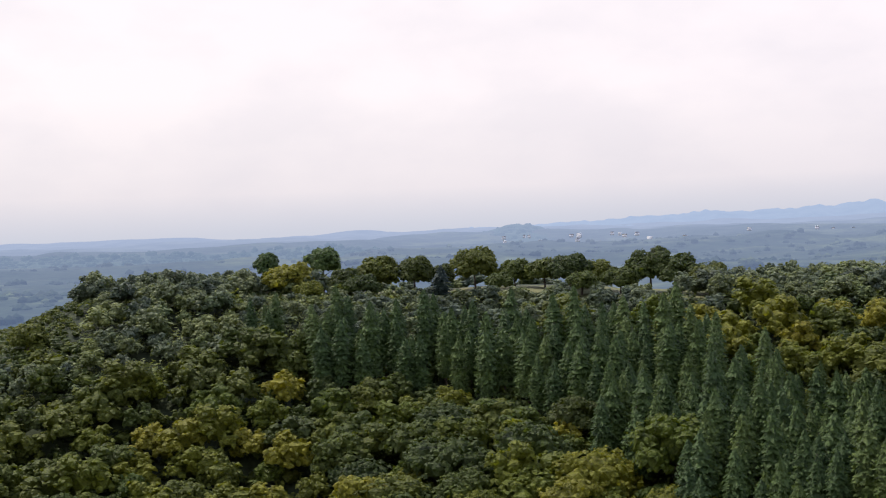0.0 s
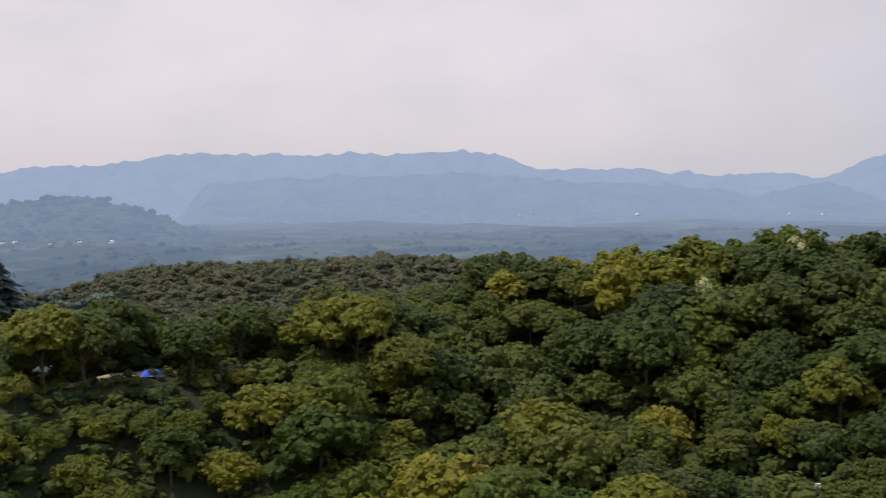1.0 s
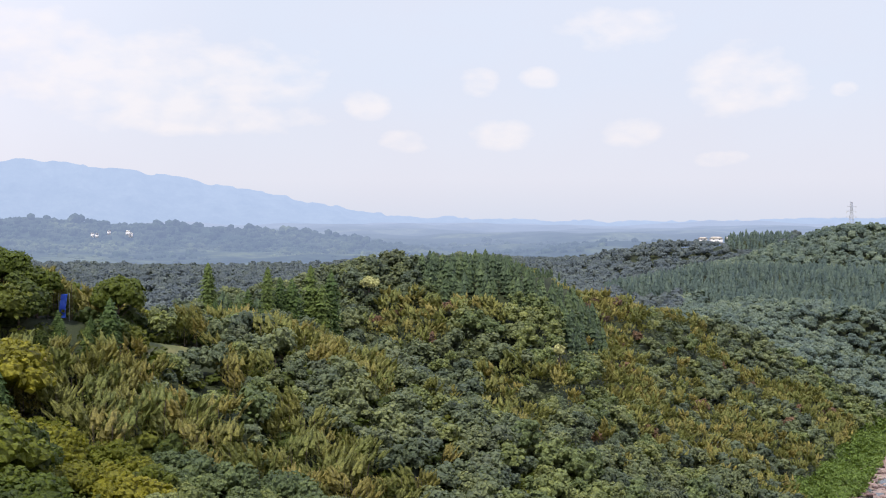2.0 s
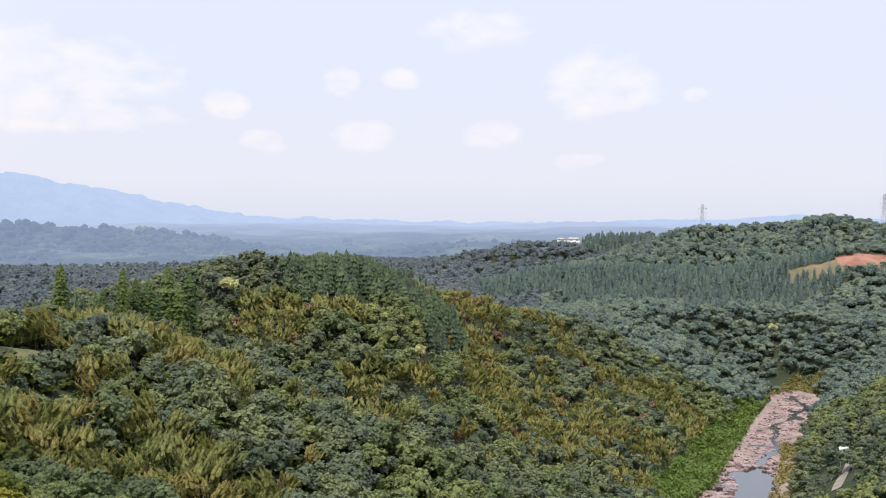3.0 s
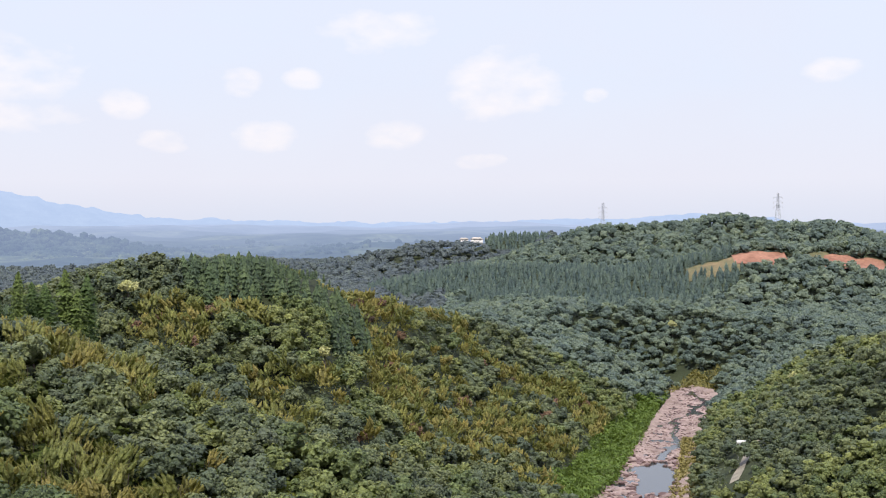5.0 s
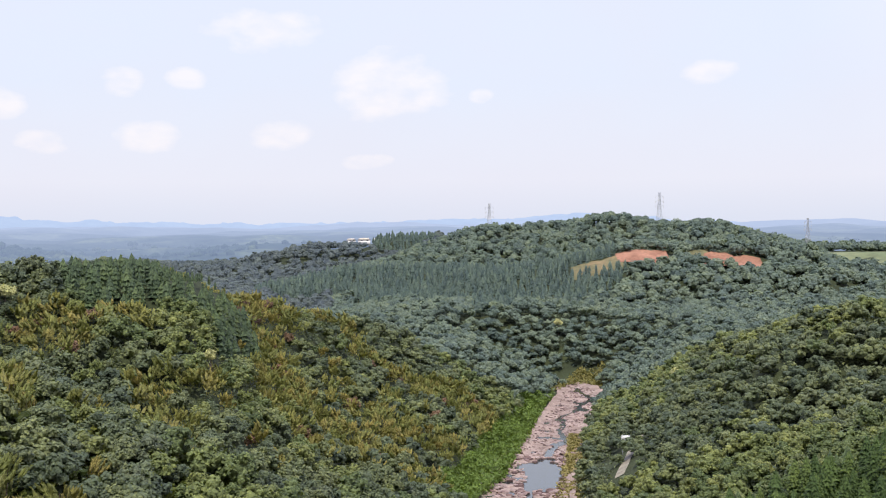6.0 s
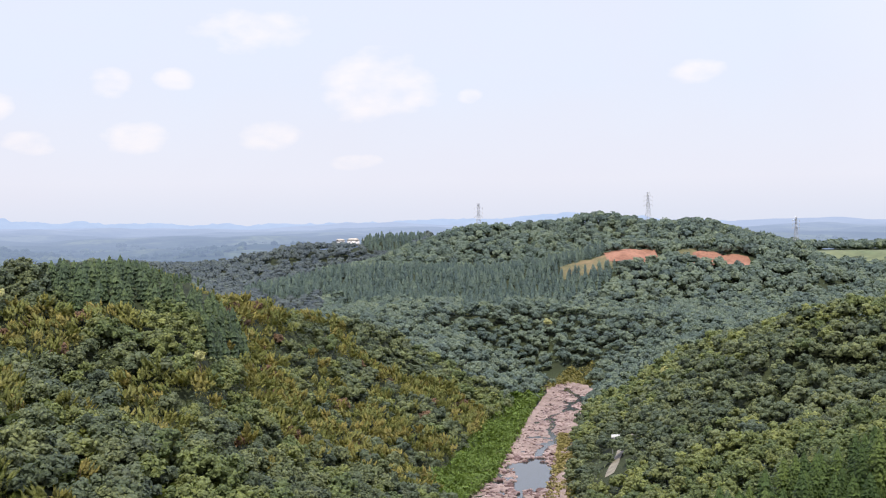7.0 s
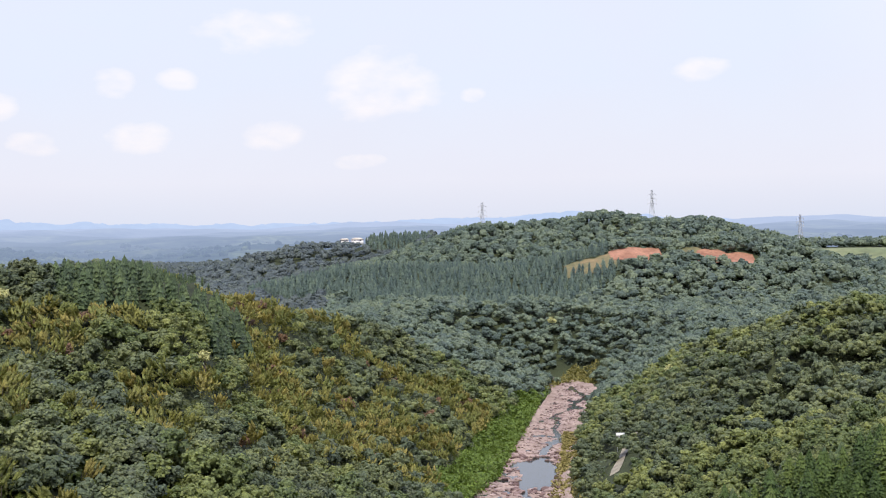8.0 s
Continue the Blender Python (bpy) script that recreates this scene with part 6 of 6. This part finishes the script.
def bed_height(x, y, s, along, half):
    """Rock shelves with a channel winding between them and pools."""
    h = 0.4 + 0.4 * vnoise(x, y, 5.5, 41) + 0.45 * vnoise(x, y, 2.6, 42) + 0.25 * vnoise(x, y, 13, 43)
    bend = 1.5 + 3.2 * np.sin(along * 0.055 + 0.6) + 1.2 * np.sin(along * 0.16)
    h = h - 1.0 * np.exp(-((s - bend) / 1.3) ** 2)
    pool = at(-137.6, 440)
    a = (x - pool.x, y - pool.y)
    u = Vector((pool.x, pool.y, 0)).normalized()
    e = ((a[0] * u.x + a[1] * u.y) / 25) ** 2 + ((a[0] * u.y - a[1] * u.x) / 6.0) ** 2
    h = h - 1.7 * np.exp(-e ** 2)
    return h + 0.9 * np.clip((np.abs(s) - half * 0.85) / 4, 0, 1.5)


def make_river():
    line, half = river_line()
    n, cols = len(line), 41
    V, S, A, B = [], [], [], []
    along = 0
    for i, p in enumerate(line):
        d = (line[min(i + 1, n - 1)] - line[max(i - 1, 0)]).normalized()
        side = Vector((d.y, -d.x, 0))
        along += 2.5
        for k in range(cols):
            s = (k / (cols - 1) * 2 - 1) * (half[i] + 3.5)
            q = p + side * s
            V.append((q.x, q.y, 0))
            S.append(s)
            A.append(along)
            B.append(half[i])
    V, S, A, B = np.array(V), np.array(S), np.array(A), np.array(B)
    V[:, 2] = bed_height(V[:, 0], V[:, 1], S, A, B)
    i = (np.arange(n - 1)[:, None] * cols + np.arange(cols - 1)[None]).ravel()
    q = np.stack([i, i + cols, i + cols + 1, i + 1], -1)
    bed = tagged(new("river_bed", mesh_from("river_bed", V, q, [GRAVEL])), "wide pinkish rock and gravel bed of a shallow river", "river bed", kind="structure")
    W = V.reshape(n, cols, 3)[:, ::4].reshape(-1, 3).copy()
    W[:, 2] = 0.05
    c2 = len(range(0, cols, 4))
    i = (np.arange(n - 1)[:, None] * c2 + np.arange(c2 - 1)[None]).ravel()
    q = np.stack([i, i + c2, i + c2 + 1, i + 1], -1)
    tagged(new("water", mesh_from("water", W, q, [WATER])), "still shallow water between the rocks", "water", kind="structure")
    # rocks: the larger ones single, the rest joined
    rng = np.random.default_rng(8)
    shapes = []
    for k in range(6):
        r = np.random.default_rng(200 + k)
        v = ICO_V * r.uniform(0.72, 1.2, (12, 1)) * [1, 0.75, 0.42]
        shapes.append(mesh_from("rock", v, ICO_F, [ROCK], False))
    near = (np.abs(S) < B) & (V[:, 2] > 0.0)
    idx = np.flatnonzero(near)
    pick = rng.choice(idx, 3000)
    dist = np.hypot(V[pick, 0], V[pick, 1])
    single = set(np.argsort(np.abs(dist - 440))[:280].tolist())
    joined = []
    for k, j in enumerate(pick):
        x, y = V[j, 0] + rng.uniform(-1, 1), V[j, 1] + rng.uniform(-1, 1)
        z = V[j, 2]
        s = rng.uniform(0.35, 1.0) if k not in single else rng.uniform(0.8, 2.1)
        if k in single:
            ob = new("rock", shapes[k % 6])
            ob.parent = bed
            ob.matrix_basis = pose(x, y, z, rng.uniform(-12, 12), rng.uniform(-12, 12), rng.uniform(0, 360)) @ Matrix.Diagonal((s, s, s, 1))
        else:
            a = rng.uniform(0, 6.28)
            v = ICO_V * rng.uniform(0.72, 1.2, (12, 1)) * [s, s * 0.75, s * 0.45]
            v = np.stack([v[:, 0] * math.cos(a) - v[:, 1] * math.sin(a), v[:, 0] * math.sin(a) + v[:, 1] * math.cos(a), v[:, 2]], -1)
            joined.append((v + [x, y, z], ICO_F))
    tagged(new("river_stones", mesh_from("river_stones", *join(joined), [ROCK], False)), "scattered pinkish river stones and slabs", "stones", kind="stuff")


make_river()


def bank_plants(name, stretch, n, size, tall, mat, label, seed):
    """Reeds along a bank: stretch is bearing, distance and half width at each end."""
    rng = np.random.default_rng(seed)
    Q, N = [], []
    for (a0, d0, w0), (a1, d1, w1) in zip(stretch, stretch[1:]):
        p, q = at(a0, d0), at(a1, d1)
        side = Vector((q.y - p.y, p.x - q.x, 0)).normalized()
        m = int(n * (q - p).length)
        t = rng.uniform(0, 1, m)
        s = rng.uniform(-1, 1, m) * (w0 + (w1 - w0) * t)
        x, y = p.x + (q.x - p.x) * t + side.x * s, p.y + (q.y - p.y) * t + side.y * s
        g = np.maximum(land(x, y), 0.2)
        for layer in range(4):
            f = (layer + 0.6) / 4
            Q.append(np.stack([x + rng.normal(size=m) * 0.6, y + rng.normal(size=m) * 0.6, g + tall * f * (0.75 + 0.55 * vnoise(x, y, 5, seed))], -1))
            N.append(np.stack([rng.normal(size=m) * 0.7, rng.normal(size=m) * 0.7, np.full(m, 0.8)], -1))
    v, f = tufts(rng, np.concatenate(Q), np.concatenate(N), size, 2)
    tagged(new(name, mesh_from(name, v, f, [mat])), label, "reeds", kind="stuff")


DRY_GRASS = foliage("dry bank grass", [(0.0, (0.125, 0.145, 0.045)), (0.6, (0.19, 0.18, 0.065)), (1.0, (0.25, 0.19, 0.09))], 0.8, 0.2)
bank_plants("reeds", [(-133.0, 390, 7), (-134.6, 430, 7.5), (-135.8, 500, 7), (-137.0, 590, 5), (-137.6, 630, 3.5)], 18.0, 0.85, 4.2, REED, "bright green reed bed along the river bank", 5)
bank_plants("bank_grass", [(-138.7, 395, 4.5), (-138.95, 430, 4.5), (-139.0, 480, 3), (-138.9, 520, 1.5)], 13.0, 0.9, 1.2, DRY_GRASS, "yellow-green dry grass beside the river", 6)
bank_plants("bank_grass", [(-137.3, 640, 5), (-138.0, 680, 7), (-139.6, 690, 9), (-140.6, 668, 5)], 12.0, 1.1, 1.2, DRY_GRASS, "tawny grass at the bend of the river", 7)

strip("lane_river", [(-141.0, 398), (-141.35, 415), (-141.7, 432), (-142.1, 446), (-142.4, 455)], 1.5, LANE_GREY, "pale lane climbing beside the river", "lane", 0.3, 2.5)


def road_board():
    root = thing("road_board", "white board on two posts at the river lane", "sign board", stand(-141.3, 430, 8))
    for x in (-1.0, 1.0):
        part("post", *limb((x, 0, -1), (x, 0, 6.2), 0.11, 0.1, 8), STEEL, root)
    part("board", *box(-1.5, -0.18, 4.6, 1.5, -0.1, 6.1, 0.0), WHITE_WALL, root, "blank white board")
    part("frame", *join([box(-1.58, -0.2, 6.1, 1.58, -0.06, 6.2), box(-1.58, -0.2, 4.5, 1.58, -0.06, 4.6)]), STEEL, root)


road_board()

# ---------------------------------------------------------------- the far slope: bare soil, fields, pylons
SOIL_FAR = two_scale("pale red subsoil", (0.17, 0.078, 0.046), (0.30, 0.155, 0.10), 0.08, 0.6, 0.95, 0.0, 0.1)
OCHRE = two_scale("thin grass on ochre soil", (0.075, 0.09, 0.04), (0.18, 0.13, 0.065), 0.07, 0.5, 0.95, 0.0, 0.1)
strip("soil_grassy", [(-138.8, 860), (-139.6, 860), (-140.4, 862), (-141.2, 866)], 12, OCHRE, "thinly grassed ochre soil on a cleared slope", "soil", 0.6, 5, 0.5)
strip("soil_bare", [(-140.9, 876), (-141.8, 878), (-142.6, 880), (-143.3, 882)], 10, SOIL_FAR, "bare orange-red soil on a cleared slope", "soil", 0.9, 5, 0.5)
strip("soil_ledge", [(-144.0, 893), (-144.6, 892), (-145.1, 892)], 10, OCHRE, "thin ochre ledge of soil above the wood", "soil", 0.7, 4, 0.5)
strip("soil_bank", [(-144.9, 886), (-145.9, 886), (-146.8, 887), (-147.5, 889)], 11, SOIL_FAR, "long bare red soil bank above the wood", "soil", 0.9, 5, 0.5)


FIELD = two_scale("hill fields", (0.085, 0.11, 0.05), (0.16, 0.175, 0.085), 0.02, 0.15, 0.95, 0.0, 0.1)
strip("field_upper", [(-149.8, 1015), (-152, 1012), (-156, 1010)], 34, FIELD, "pale green terraced fields on the far plateau", "field", 0.6, 12)


def pylon(az, d, base, top, label):
    root = thing("pylon", label, "pylon", stand(az, d, 25, z=base), "power pylons on the ridge")
    H = top - base
    w0, w1 = H * 0.085, H * 0.018
    levels = [0, 0.18, 0.34, 0.48, 0.6, 0.7, 0.79, 0.87, 0.94, 1.0]
    half = [w0 + (w1 - w0) * min(1, t / 0.8) for t in levels]
    r = 0.13
    for sx in (-1, 1):
        for sy in (-1, 1):
            legs = [limb((sx * a, sy * a, H * t), (sx * b, sy * b, H * u), r, r, 4) for t, u, a, b in zip(levels, levels[1:], half, half[1:])]
            part("leg", *join(legs), STEEL, root)
    braces = []
    for t, u, a, b in zip(levels, levels[1:], half, half[1:]):
        for s in (-1, 1):
            braces += [limb((-a, s * a, H * t), (b, s * b, H * u), 0.07, 0.07, 4), limb((a, s * a, H * t), (-b, s * b, H * u), 0.07, 0.07, 4),
                       limb((s * a, -a, H * t), (s * b, b, H * u), 0.07, 0.07, 4), limb((s * a, a, H * t), (s * b, -b, H * u), 0.07, 0.07, 4)]
    part("bracing", *join(braces), STEEL, root)
    for t in (0.7, 0.8, 0.9):
        arm = part("cross_arm", *join([limb((-H * 0.1, 0, H * t), (H * 0.1, 0, H * t), 0.1, 0.1, 4), limb((-H * 0.1, 0, H * t), (0, 0, H * (t + 0.045)), 0.07, 0.07, 4),
                                       limb((H * 0.1, 0, H * t), (0, 0, H * (t + 0.045)), 0.07, 0.07, 4)]), STEEL, root)
        for s in (-1, 1):
            part("insulator", *limb((s * H * 0.1, 0, H * t), (s * H * 0.1, 0, H * t - 1.6), 0.14, 0.1, 6), CONCRETE, arm)


pylon(-135.0, 1150, 66, 108.5, "slender grey lattice pylon rising above the wooded ridge")
pylon(-142.9, 1092, 76, 115.8, "tall grey lattice pylon on the hilltop")
pylon(-149.5, 1060, 62, 92, "small grey lattice pylon beyond the fields")


def house(az, d, w, dep, h, z, roof_mat, label, group, turn=0):
    root = thing("house", label, "house", stand(az, d, turn, z=z), group)
    part("wall", *box(-w / 2, -dep / 2, -4, w / 2, dep / 2, h, 0.05), WHITE_WALL, root)
    rise = min(w * 0.2, 1.5 + 0.05 * w)
    part("roof", *prism([(-w / 2 - 0.5, h), (w / 2 + 0.5, h), (w / 2 * 0.6, h + rise), (-w / 2 * 0.6, h + rise)], -dep / 2 - 0.5, dep / 2 + 0.5), roof_mat, root)
    for x in (-w * 0.25, w * 0.25) if d < 1300 else ():
        part("window", *box(x - 0.8, -dep / 2 - 0.06, h * 0.35, x + 0.8, -dep / 2 + 0.02, h * 0.75), GLASS_DARK, root)


def make_town():
    rng = np.random.default_rng(12)
    for az0, az1, d0, d1, e0, e1, n, group in (
            (-2.5, -9, 2300, 2650, -1.0, -0.45, 16, "houses of the town beyond the castle"), (-9, -19, 2200, 2500, -1.0, -0.5, 16, "houses of the town beyond the castle"),
            (-23.5, -26, 900, 1000, -2.4, -2.0, 2, "houses behind the castle"), (-47, -53, 1900, 2100, -1.15, -0.95, 7, "farm sheds below the rounded hill"),
            (-60, -78, 3415, 3430, -0.04, 0.08, 9, "houses at the foot of the mountains"), (-94, -103, 1640, 1690, -0.62, -0.3, 8, "houses of the ridge town"),
            (-83, -86, 3420, 3440, 0.0, 0.1, 2, "houses at the foot of the mountains")):
        for i in range(n):
            az, d, el = rng.uniform(az1, az0), rng.uniform(d0, d1), rng.uniform(e0, e1)
            k = d / 2300
            house(az, d, rng.uniform(4, 8) * k, rng.uniform(5, 7) * k, rng.uniform(1.3, 2.2) * k, EYE + d * math.tan(radians(el)) - 3,
                  (ROOF_TILE, ROOF_PALE, ROOF_TILE)[i % 3], "small pale-walled house far off in the haze" if i % 3 == 1 else "small grey-roofed house far off in the haze", group, rng.uniform(-40, 40))


make_town()
for az, w in ((-128.5, 8), (-129.1, 12), (-129.7, 7)):
    house(az, 1262, w, 7, 1.7, 71.6, CONCRETE, "long pale farm shed on the far ridge", "white sheds on the ridge", 10)
